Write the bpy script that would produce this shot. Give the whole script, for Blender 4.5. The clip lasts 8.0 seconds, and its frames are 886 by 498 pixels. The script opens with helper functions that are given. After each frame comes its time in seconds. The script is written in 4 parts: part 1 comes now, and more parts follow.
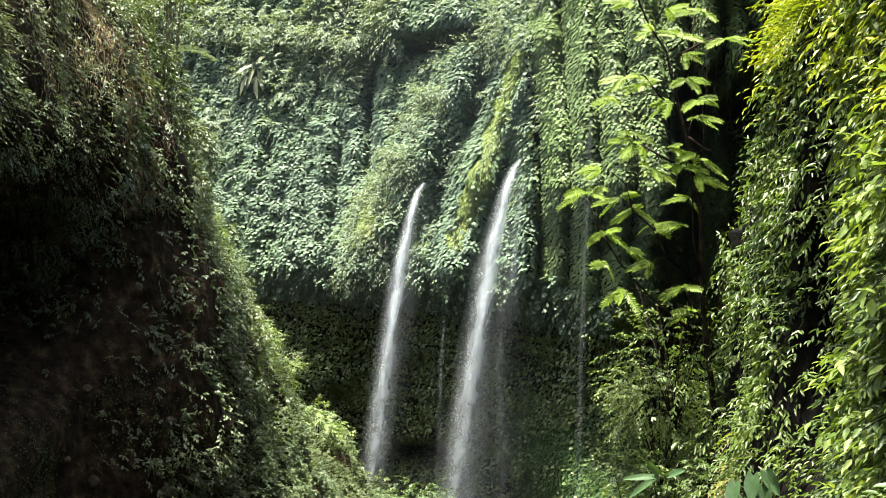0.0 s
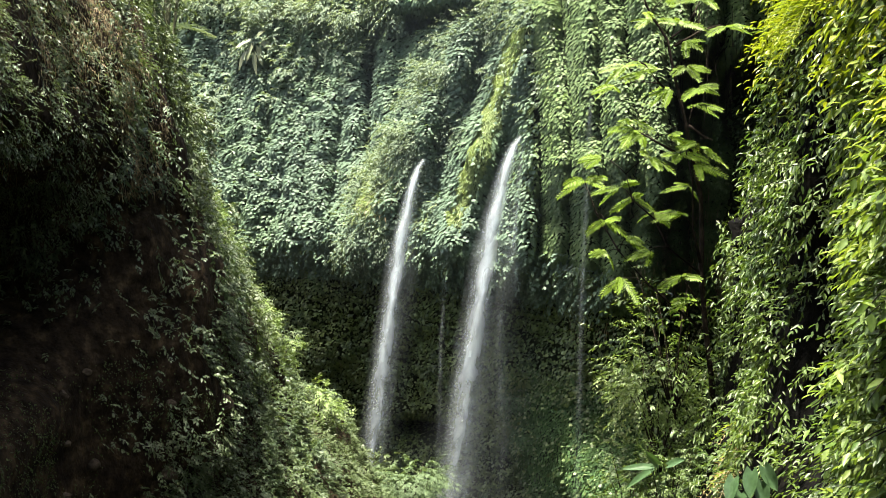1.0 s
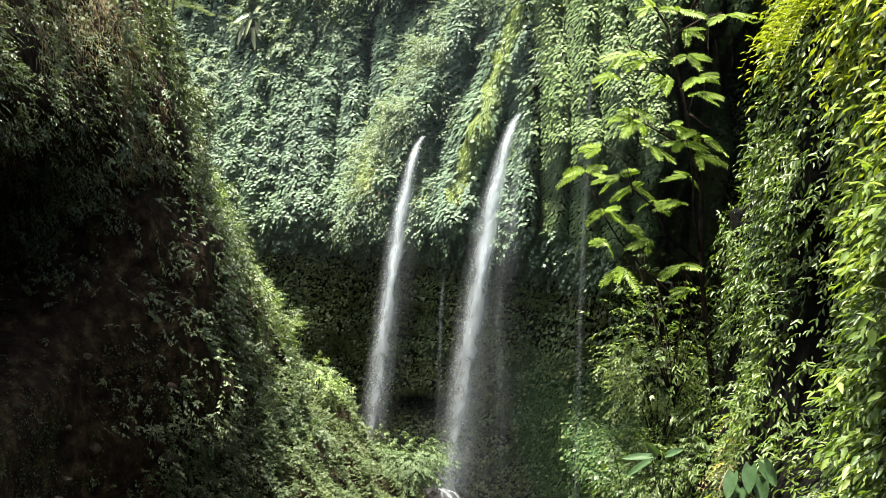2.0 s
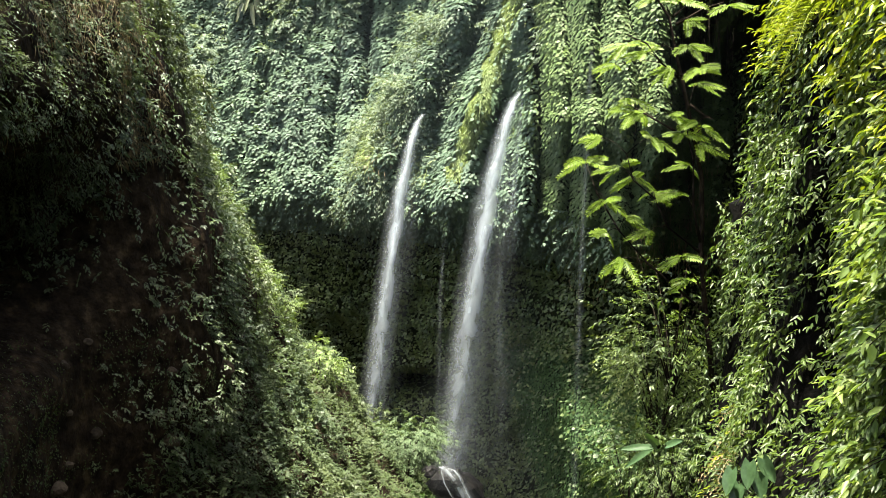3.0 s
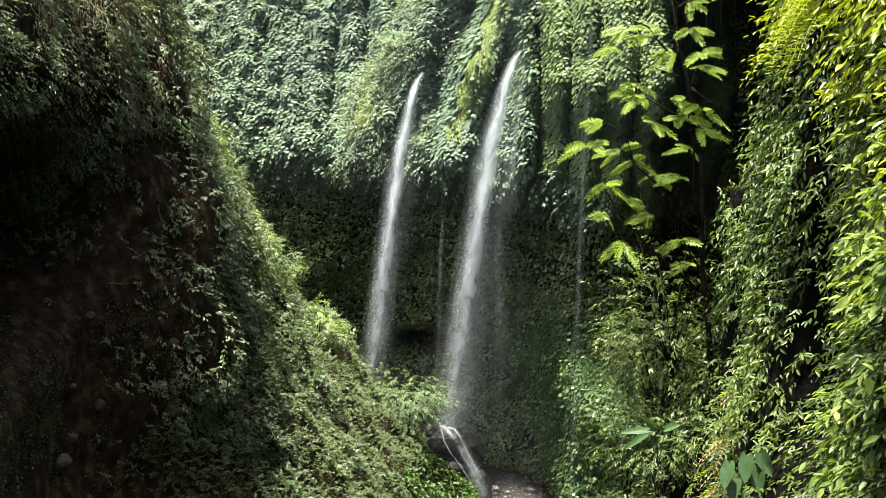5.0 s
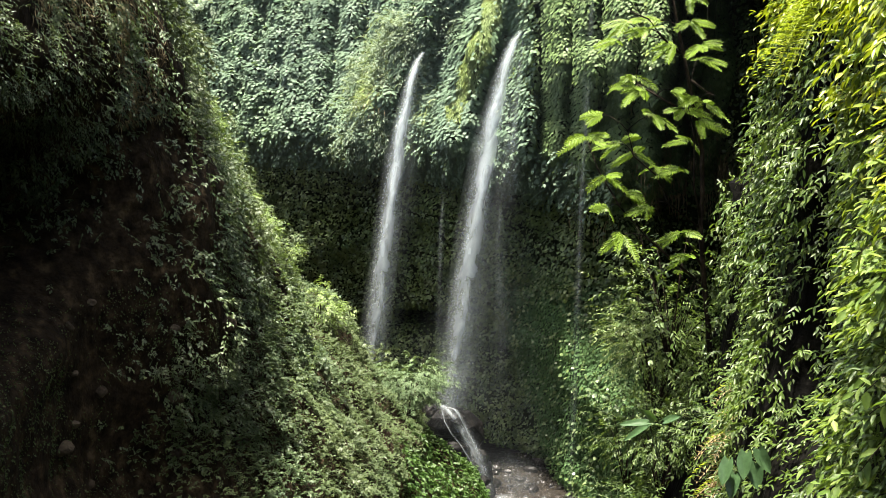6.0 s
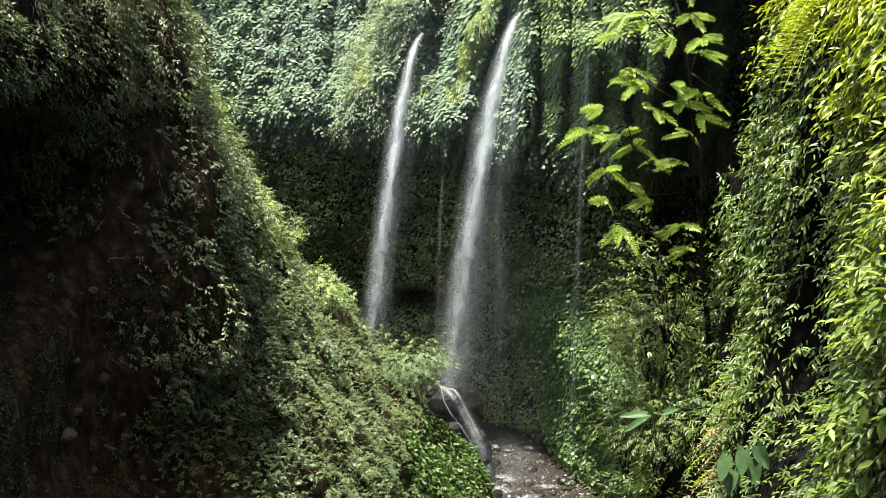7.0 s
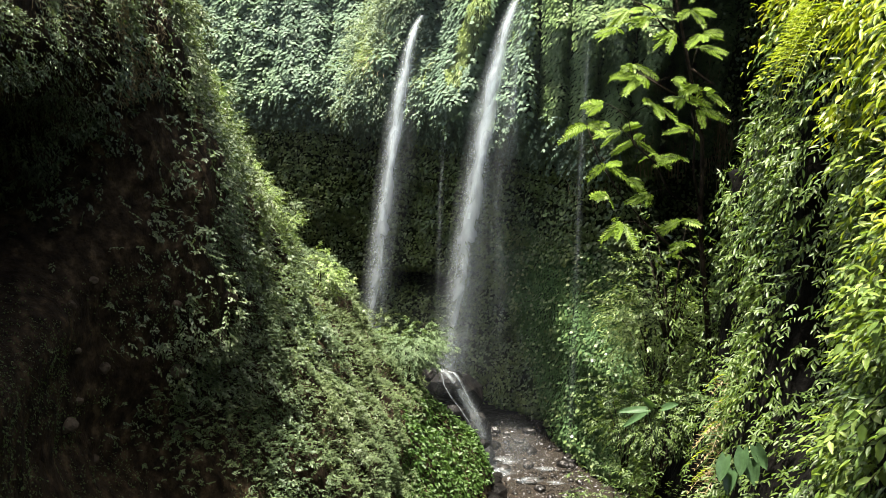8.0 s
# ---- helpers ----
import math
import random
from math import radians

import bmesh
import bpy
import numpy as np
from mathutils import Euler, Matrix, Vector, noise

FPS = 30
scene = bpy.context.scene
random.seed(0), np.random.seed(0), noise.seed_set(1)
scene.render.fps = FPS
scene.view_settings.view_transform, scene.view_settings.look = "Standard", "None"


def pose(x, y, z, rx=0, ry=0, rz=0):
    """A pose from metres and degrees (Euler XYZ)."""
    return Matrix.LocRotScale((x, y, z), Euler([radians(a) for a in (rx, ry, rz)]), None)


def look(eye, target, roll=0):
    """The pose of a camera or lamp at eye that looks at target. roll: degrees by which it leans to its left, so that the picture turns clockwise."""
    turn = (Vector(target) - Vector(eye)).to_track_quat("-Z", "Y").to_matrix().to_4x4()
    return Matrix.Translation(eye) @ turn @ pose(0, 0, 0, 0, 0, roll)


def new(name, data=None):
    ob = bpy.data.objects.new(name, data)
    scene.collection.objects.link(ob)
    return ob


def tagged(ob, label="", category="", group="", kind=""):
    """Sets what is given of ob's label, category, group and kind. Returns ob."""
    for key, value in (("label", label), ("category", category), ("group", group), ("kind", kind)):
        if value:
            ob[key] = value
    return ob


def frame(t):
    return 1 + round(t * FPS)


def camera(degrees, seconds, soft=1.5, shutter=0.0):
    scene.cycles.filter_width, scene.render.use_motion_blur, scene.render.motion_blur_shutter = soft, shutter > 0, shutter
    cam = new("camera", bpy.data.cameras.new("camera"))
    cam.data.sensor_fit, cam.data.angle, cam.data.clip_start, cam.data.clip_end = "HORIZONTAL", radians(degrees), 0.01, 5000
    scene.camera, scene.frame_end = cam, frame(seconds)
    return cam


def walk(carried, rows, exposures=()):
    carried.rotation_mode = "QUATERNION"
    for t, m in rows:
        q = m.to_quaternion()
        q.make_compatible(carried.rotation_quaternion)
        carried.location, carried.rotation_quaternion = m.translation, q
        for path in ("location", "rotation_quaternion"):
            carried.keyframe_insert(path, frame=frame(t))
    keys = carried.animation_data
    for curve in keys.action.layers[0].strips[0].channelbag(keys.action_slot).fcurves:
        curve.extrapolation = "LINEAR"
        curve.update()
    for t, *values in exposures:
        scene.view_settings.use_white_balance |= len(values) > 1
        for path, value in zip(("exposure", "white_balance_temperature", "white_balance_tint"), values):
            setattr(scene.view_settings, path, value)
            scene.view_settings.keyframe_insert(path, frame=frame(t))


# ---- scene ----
# Camera: rises four metres while it tilts down, 33 m above the stream.
cam = camera(40.0, 8.0, soft=0.6)
EYE, TILT = 33.0, -3.0
ROWS = [
    (0.0, 0.00, 0.00, 0.00, 0.00, 0.00, 0.00),
    (0.5, 0.01, 0.05, 0.25, -0.69, 0.00, 0.02),
    (1.0, 0.03, 0.09, 0.50, -1.39, 0.01, 0.04),
    (1.5, 0.03, 0.13, 0.75, -2.09, 0.00, 0.07),
    (3.0, 0.01, 0.17, 1.50, -4.09, -0.03, 0.07),
    (3.5, 0.00, 0.18, 1.76, -4.74, -0.04, 0.09),
    (4.0, -0.01, 0.18, 2.02, -5.36, -0.04, 0.07),
    (4.5, -0.02, 0.17, 2.26, -5.98, -0.05, 0.08),
    (6.0, -0.02, 0.15, 2.99, -7.81, -0.05, 0.15),
    (6.5, -0.03, 0.12, 3.24, -8.41, -0.06, 0.18),
    (7.0, -0.06, 0.08, 3.49, -9.00, -0.10, 0.18),
    (7.5, -0.08, 0.08, 3.74, -9.58, -0.12, 0.17),
    (8.0, -0.08, 0.10, 4.00, -10.10, -0.12, 0.17),
]
walk(cam, [(t, pose(0, 0, EYE, TILT, 0, 0) @ pose(x, y, z, 90 + pitch, roll, yaw)) for t, x, y, z, pitch, yaw, roll in ROWS],
     exposures=[(0.0, 2.2, 6950, 10), (4.0, 2.12, 6950, 10), (8.0, 2.04, 6950, 10)])

# ---- light ----
SUN_WAY = Vector((-0.12, -0.03, 0.98)).normalized()
world = bpy.data.worlds.new("sky")
scene.world = world
world.use_nodes = True
wn = world.node_tree.nodes
sky = wn.new("ShaderNodeTexSky")
sky.sky_type = "NISHITA"
sky.sun_disc = False
sky.dust_density = 5.0
sky.sun_elevation = math.asin(SUN_WAY.z)
sky.sun_rotation = math.atan2(SUN_WAY.x, SUN_WAY.y)
wn["Background"].inputs[1].default_value = 0.11
world.node_tree.links.new(sky.outputs[0], wn["Background"].inputs[0])
sun = new("sun", bpy.data.lights.new("sun", "SUN"))
sun.data.energy, sun.data.angle, sun.data.color = 6.6, radians(4.0), (1.0, 0.965, 0.9)
sun.matrix_world = look(SUN_WAY * 150, (0, 0, 0))


# ---- materials ----
def material(name):
    m = bpy.data.materials.new(name)
    m.use_nodes = True
    return m, m.node_tree.nodes, m.node_tree.links, m.node_tree.nodes["Principled BSDF"]


def ramp(nodes, links, source, stops):
    r = nodes.new("ShaderNodeValToRGB")
    while len(r.color_ramp.elements) < len(stops):
        r.color_ramp.elements.new(0.5)
    for e, (p, c) in zip(r.color_ramp.elements, stops):
        e.position, e.color = p, (*c, 1)
    links.new(source, r.inputs[0])
    return r.outputs[0]


def noise_node(nodes, links, scale, detail=4.0, stretch=None):
    n = nodes.new("ShaderNodeTexNoise")
    n.inputs["Scale"].default_value, n.inputs["Detail"].default_value = scale, detail
    co = nodes.new("ShaderNodeNewGeometry").outputs["Position"]
    if stretch:
        mp = nodes.new("ShaderNodeMapping")
        mp.inputs["Scale"].default_value = stretch
        links.new(co, mp.inputs[0])
        co = mp.outputs[0]
    links.new(co, n.inputs["Vector"])
    return n.outputs[0]


def mixed(nodes, links, fac, a, b, kind="MIX"):
    m = nodes.new("ShaderNodeMix")
    m.data_type, m.blend_type = "RGBA", kind
    for socket, value in ((m.inputs[0], fac), (m.inputs[6], a), (m.inputs[7], b)):
        if isinstance(value, float):
            socket.default_value = value
        elif isinstance(value, tuple):
            socket.default_value = (*value, 1)
        else:
            links.new(value, socket)
    return m.outputs[2]


def leaf_material(name, stops, tint, rough=0.42, thin=0.3, patch=0.12, single=False, spec=0.5):
    """Leaves: a colour of its own for each leaf, drifting in patches over the slope, and light let through."""
    m, nodes, links, bsdf = material(name)
    if single:
        pick = nodes.new("ShaderNodeObjectInfo").outputs["Random"]
    else:
        pick = nodes.new("ShaderNodeNewGeometry").outputs["Random Per Island"]
    own = ramp(nodes, links, pick, stops)
    big = ramp(nodes, links, noise_node(nodes, links, patch, 3.0), [(0.4, (0, 0, 0)), (0.62, (1, 1, 1))])
    col = mixed(nodes, links, big, own, mixed(nodes, links, 0.55, own, tint))
    fine = ramp(nodes, links, noise_node(nodes, links, 14.0, 2.0), [(0.3, (0.72, 0.72, 0.72)), (0.7, (1, 1, 1))])
    col = mixed(nodes, links, 1.0, col, fine, "MULTIPLY")
    links.new(col, bsdf.inputs["Base Color"])
    bsdf.inputs["Roughness"].default_value = rough
    bsdf.inputs["Specular IOR Level"].default_value = spec
    tr = nodes.new("ShaderNodeBsdfTranslucent")
    links.new(mixed(nodes, links, 1.0, col, (1.0, 1.0, 0.45), "MULTIPLY"), tr.inputs[0])
    mx = nodes.new("ShaderNodeMixShader")
    mx.inputs[0].default_value = thin
    links.new(bsdf.outputs[0], mx.inputs[1])
    links.new(tr.outputs[0], mx.inputs[2])
    links.new(mx.outputs[0], nodes["Material Output"].inputs[0])
    return m


def ground_material(name, stops, rough=0.9, scale=0.6, bump=0.6):
    m, nodes, links, bsdf = material(name)
    a = noise_node(nodes, links, scale, 8.0)
    col = ramp(nodes, links, a, stops)
    fine = ramp(nodes, links, noise_node(nodes, links, 9.0, 5.0), [(0.3, (0.55, 0.55, 0.55)), (0.7, (1, 1, 1))])
    links.new(mixed(nodes, links, 1.0, col, fine, "MULTIPLY"), bsdf.inputs["Base Color"])
    bsdf.inputs["Roughness"].default_value = rough
    bsdf.inputs["Specular IOR Level"].default_value = 0.25 if rough < 0.5 else 0.08
    b = nodes.new("ShaderNodeBump")
    b.inputs["Strength"].default_value, b.inputs["Distance"].default_value = bump, 0.3
    links.new(noise_node(nodes, links, 2.2, 8.0), b.inputs["Height"])
    links.new(b.outputs[0], bsdf.inputs["Normal"])
    return m


MOSS_ROCK = ground_material("mossy_rock", [(0.35, (0.012, 0.018, 0.008)), (0.5, (0.022, 0.034, 0.013)), (0.68, (0.034, 0.044, 0.02))])
SOIL = ground_material("dark_soil", [(0.36, (0.012, 0.0085, 0.005)), (0.55, (0.03, 0.021, 0.012)), (0.74, (0.085, 0.062, 0.033))], scale=1.7, bump=1.0)
# Deep shade of the right bank's cleft and recess, put into near-black soil.
SHADE_SOIL = ground_material("shade_black_soil", [(0.36, (0.001, 0.0009, 0.0006)), (0.55, (0.002, 0.0018, 0.001)), (0.74, (0.005, 0.0045, 0.0025))])
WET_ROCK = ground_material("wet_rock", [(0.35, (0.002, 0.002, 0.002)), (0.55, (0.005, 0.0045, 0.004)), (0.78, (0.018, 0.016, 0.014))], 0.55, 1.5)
STREAM_STONE = ground_material("stream_stone", [(0.35, (0.004, 0.0035, 0.003)), (0.55, (0.011, 0.0095, 0.008)), (0.8, (0.045, 0.04, 0.036))], 0.32, 1.6)
PALE_ROCK = ground_material("dusty_rock", [(0.35, (0.035, 0.027, 0.018)), (0.6, (0.1, 0.08, 0.055))], 0.85, 1.2)
BARK = ground_material("bark", [(0.35, (0.01, 0.007, 0.005)), (0.65, (0.035, 0.026, 0.018))], 0.85, 4.0)
PALE_BARK = ground_material("pale_bark", [(0.35, (0.12, 0.13, 0.07)), (0.65, (0.22, 0.22, 0.14))], 0.8, 3.0)
# Paler and bluer than the leaf itself: distance haze is put into the colour.
IVY = leaf_material("ivy_leaf", [(0.0, (0.082, 0.134, 0.088)), (0.5, (0.106, 0.165, 0.11)), (1.0, (0.135, 0.195, 0.137))], (0.114, 0.182, 0.092), 0.6, 0.28, spec=0.25)
CURTAIN = leaf_material("curtain_leaf", [(0.0, (0.08, 0.135, 0.05)), (0.5, (0.115, 0.178, 0.07)), (1.0, (0.155, 0.215, 0.1))], (0.13, 0.205, 0.06), 0.6, 0.3, spec=0.22)
FRESH = leaf_material("fresh_leaf", [(0.0, (0.085, 0.14, 0.03)), (0.55, (0.12, 0.185, 0.042)), (1.0, (0.17, 0.235, 0.065))], (0.12, 0.2, 0.035), 0.42, 0.3)
FOOT = leaf_material("foot_leaf", [(0.0, (0.042, 0.088, 0.032)), (0.5, (0.062, 0.122, 0.046)), (1.0, (0.09, 0.158, 0.066))], (0.072, 0.136, 0.044), 0.65, 0.28, 0.3, spec=0.15)
HOLLOW_LEAF = leaf_material("hollow_leaf", [(0.0, (0.034, 0.064, 0.02)), (0.5, (0.078, 0.13, 0.042)), (1.0, (0.16, 0.22, 0.09))], (0.115, 0.16, 0.034), 0.45, 0.25, 0.35, spec=0.4)
GRASS = leaf_material("grass_blade", [(0.0, (0.21, 0.29, 0.11)), (0.6, (0.26, 0.34, 0.145)), (1.0, (0.33, 0.39, 0.2))], (0.23, 0.32, 0.125), 0.6, 0.35, spec=0.2)
# Blue raised here too, for the haze over the upper wall.
CREST = leaf_material("crest_leaf", [(0.0, (0.128, 0.18, 0.125)), (0.55, (0.17, 0.226, 0.156)), (1.0, (0.215, 0.272, 0.2))], (0.175, 0.23, 0.15), 0.7, 0.3, spec=0.15)
MOUND = leaf_material("mound_leaf", [(0.0, (0.022, 0.056, 0.011)), (0.6, (0.04, 0.088, 0.018)), (1.0, (0.065, 0.12, 0.028))], (0.05, 0.098, 0.018), 0.5, 0.3, 0.4, spec=0.3)
DARK_LEAF = leaf_material("shade_leaf", [(0.0, (0.036, 0.066, 0.028)), (0.55, (0.068, 0.108, 0.048)), (1.0, (0.12, 0.165, 0.085))], (0.09, 0.115, 0.045), 0.45, 0.28, spec=0.4)
SLOPE_LEAF = leaf_material("slope_leaf", [(0.0, (0.034, 0.06, 0.022)), (0.55, (0.058, 0.092, 0.036)), (1.0, (0.098, 0.132, 0.062))], (0.075, 0.1, 0.034), 0.55, 0.28, spec=0.22)
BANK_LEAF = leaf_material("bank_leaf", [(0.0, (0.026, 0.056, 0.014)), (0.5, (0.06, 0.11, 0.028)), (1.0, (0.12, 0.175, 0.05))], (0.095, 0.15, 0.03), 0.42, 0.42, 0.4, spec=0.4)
TREE_LEAF = leaf_material("leaflet", [(0.0, (0.095, 0.17, 0.014)), (0.6, (0.155, 0.25, 0.024)), (1.0, (0.23, 0.33, 0.05))], (0.16, 0.25, 0.024), 0.5, 0.4, spec=0.3)
TIER = leaf_material("tier_leaf", [(0.0, (0.055, 0.095, 0.04)), (0.6, (0.085, 0.135, 0.06)), (1.0, (0.12, 0.17, 0.085))], (0.08, 0.125, 0.05), 0.6, 0.3, spec=0.25)
BROAD = leaf_material("broad_leaf", [(0.0, (0.04, 0.085, 0.035)), (1.0, (0.06, 0.115, 0.045))], (0.05, 0.1, 0.04), 0.35, 0.3, 1.0)
PALE = leaf_material("pale_leaf", [(0.0, (0.13, 0.165, 0.085)), (1.0, (0.24, 0.26, 0.16))], (0.17, 0.2, 0.11), 0.5, 0.3, 1.0)
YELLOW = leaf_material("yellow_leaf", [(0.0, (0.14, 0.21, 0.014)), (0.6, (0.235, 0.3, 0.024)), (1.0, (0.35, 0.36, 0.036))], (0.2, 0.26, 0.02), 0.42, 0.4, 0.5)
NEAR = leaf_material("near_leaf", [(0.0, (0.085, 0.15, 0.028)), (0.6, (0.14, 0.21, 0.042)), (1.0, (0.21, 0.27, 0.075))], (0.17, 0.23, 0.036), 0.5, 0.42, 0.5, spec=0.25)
DRY = leaf_material("dry_leaf", [(0.0, (0.14, 0.105, 0.05)), (1.0, (0.32, 0.25, 0.13))], (0.2, 0.16, 0.08), 0.7, 0.2)


def water_material(name, cover, across, along, last=0.5, first=0.2):
    """Falling water: white broken strands with gaps between them, thinning out to the sides."""
    m, nodes, links, bsdf = material(name)
    bsdf.inputs["Base Color"].default_value = (0.72, 0.81, 0.86, 1)
    bsdf.inputs["Roughness"].default_value = 0.45
    uv = nodes.new("ShaderNodeUVMap")
    mp = nodes.new("ShaderNodeMapping")
    mp.inputs["Scale"].default_value = (across, along, 1)
    links.new(uv.outputs[0], mp.inputs[0])
    n = nodes.new("ShaderNodeTexNoise")
    n.inputs["Scale"].default_value, n.inputs["Detail"].default_value, n.inputs["Distortion"].default_value = 1.0, 5.0, 0.6
    links.new(mp.outputs[0], n.inputs["Vector"])
    sep = nodes.new("ShaderNodeSeparateXYZ")
    links.new(uv.outputs[0], sep.inputs[0])
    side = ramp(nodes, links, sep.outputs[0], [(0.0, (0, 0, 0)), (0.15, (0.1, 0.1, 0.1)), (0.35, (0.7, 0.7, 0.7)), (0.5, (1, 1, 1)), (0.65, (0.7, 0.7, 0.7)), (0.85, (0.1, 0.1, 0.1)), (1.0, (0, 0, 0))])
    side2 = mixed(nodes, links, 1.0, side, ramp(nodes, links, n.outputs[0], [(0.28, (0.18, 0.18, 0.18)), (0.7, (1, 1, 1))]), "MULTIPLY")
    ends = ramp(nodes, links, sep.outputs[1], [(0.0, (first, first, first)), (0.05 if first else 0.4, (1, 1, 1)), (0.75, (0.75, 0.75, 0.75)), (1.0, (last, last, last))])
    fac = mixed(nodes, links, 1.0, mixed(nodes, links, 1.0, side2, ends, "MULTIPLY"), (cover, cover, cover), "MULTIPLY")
    tp = nodes.new("ShaderNodeBsdfTransparent")
    tr = nodes.new("ShaderNodeBsdfTranslucent")
    tr.inputs[0].default_value = (0.72, 0.81, 0.86, 1)
    half = nodes.new("ShaderNodeMixShader")
    half.inputs[0].default_value = 0.5
    links.new(bsdf.outputs[0], half.inputs[1])
    links.new(tr.outputs[0], half.inputs[2])
    mx = nodes.new("ShaderNodeMixShader")
    links.new(fac, mx.inputs[0])
    links.new(tp.outputs[0], mx.inputs[1])
    links.new(half.outputs[0], mx.inputs[2])
    links.new(mx.outputs[0], nodes["Material Output"].inputs[0])
    return m


JET = water_material("jet_water", 0.88, 3.0, 9.0)
CORE = water_material("core_water", 0.9, 1.6, 14.0, 0.3)
DROPS = water_material("drop_curtain", 0.3, 5.0, 2.5, 0.0)
VEIL = water_material("veil_water", 0.075, 5.0, 2.0, 0.0)
TRICKLE = water_material("trickle_water", 0.09, 4.0, 6.0, 0.0)
# Haze as a faint white cover, to lift the far wall's darks.
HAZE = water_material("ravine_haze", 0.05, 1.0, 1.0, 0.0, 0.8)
SPRAY = water_material("foot_spray", 0.17, 2.0, 1.5, 0.1, 0.0)
MIST = water_material("drifting_mist", 0.07, 2.0, 2.0, 0.3, 0.0)
FOAM = water_material("foam_water", 0.75, 4.0, 8.0, 0.3)
FROTH = water_material("pool_froth", 0.36, 7.0, 5.0, 0.0, 0.0)


# ---- shape helpers ----
def lattice(ix, iy, iz):
    h = (ix * 374761393 + iy * 668265263 + iz * 2147483647 + 1013904223) & 0xFFFFFFFF
    h = ((h ^ (h >> 13)) * 1274126177) & 0xFFFFFFFF
    return ((h ^ (h >> 16)) & 0xFFFF) / 65535.0


def soft_noise(x, y, z):
    """Smooth noise in -1..1 for arrays."""
    x, y, z = np.broadcast_arrays(np.asarray(x, float), np.asarray(y, float), np.asarray(z, float))
    i, j, k = (np.floor(a).astype(np.int64) for a in (x, y, z))
    u, v, w = (a - np.floor(a) for a in (x, y, z))
    u, v, w = (a * a * (3 - 2 * a) for a in (u, v, w))
    out = 0
    for a in (0, 1):
        for b in (0, 1):
            for c in (0, 1):
                out = out + lattice(i + a, j + b, k + c) * (u if a else 1 - u) * (v if b else 1 - v) * (w if c else 1 - w)
    return out * 2 - 1


def lumps(x, y, z, size, octaves=3):
    out, amp = 0, 1.0
    for o in range(octaves):
        out = out + amp * soft_noise(x / size + 17.3 * o, y / size + 5.1, z / size + 9.7)
        size, amp = size * 0.5, amp * 0.5
    return out


def smooth(a, lo, hi):
    t = np.clip((a - lo) / (hi - lo), 0, 1)
    return t * t * (3 - 2 * t)


def ridge(x, z, x0, z0, x1, z1, wide):
    """1 along the line from one point of the wall to another, fading to the sides."""
    dx, dz = x1 - x0, z1 - z0
    t = np.clip(((x - x0) * dx + (z - z0) * dz) / (dx * dx + dz * dz), 0, 1)
    return np.exp(-(((x - x0 - t * dx) ** 2 + (z - z0 - t * dz) ** 2) / wide ** 2))


# ---- the ravine's surfaces ----
def curtain(x, z):
    """Rounded upright folds with narrow gaps between them."""
    return np.abs(np.sin(1.6 * (x + 0.03 * z + 0.35 * soft_noise(x / 2.0, 4.0, z / 11.0)))) ** 0.7


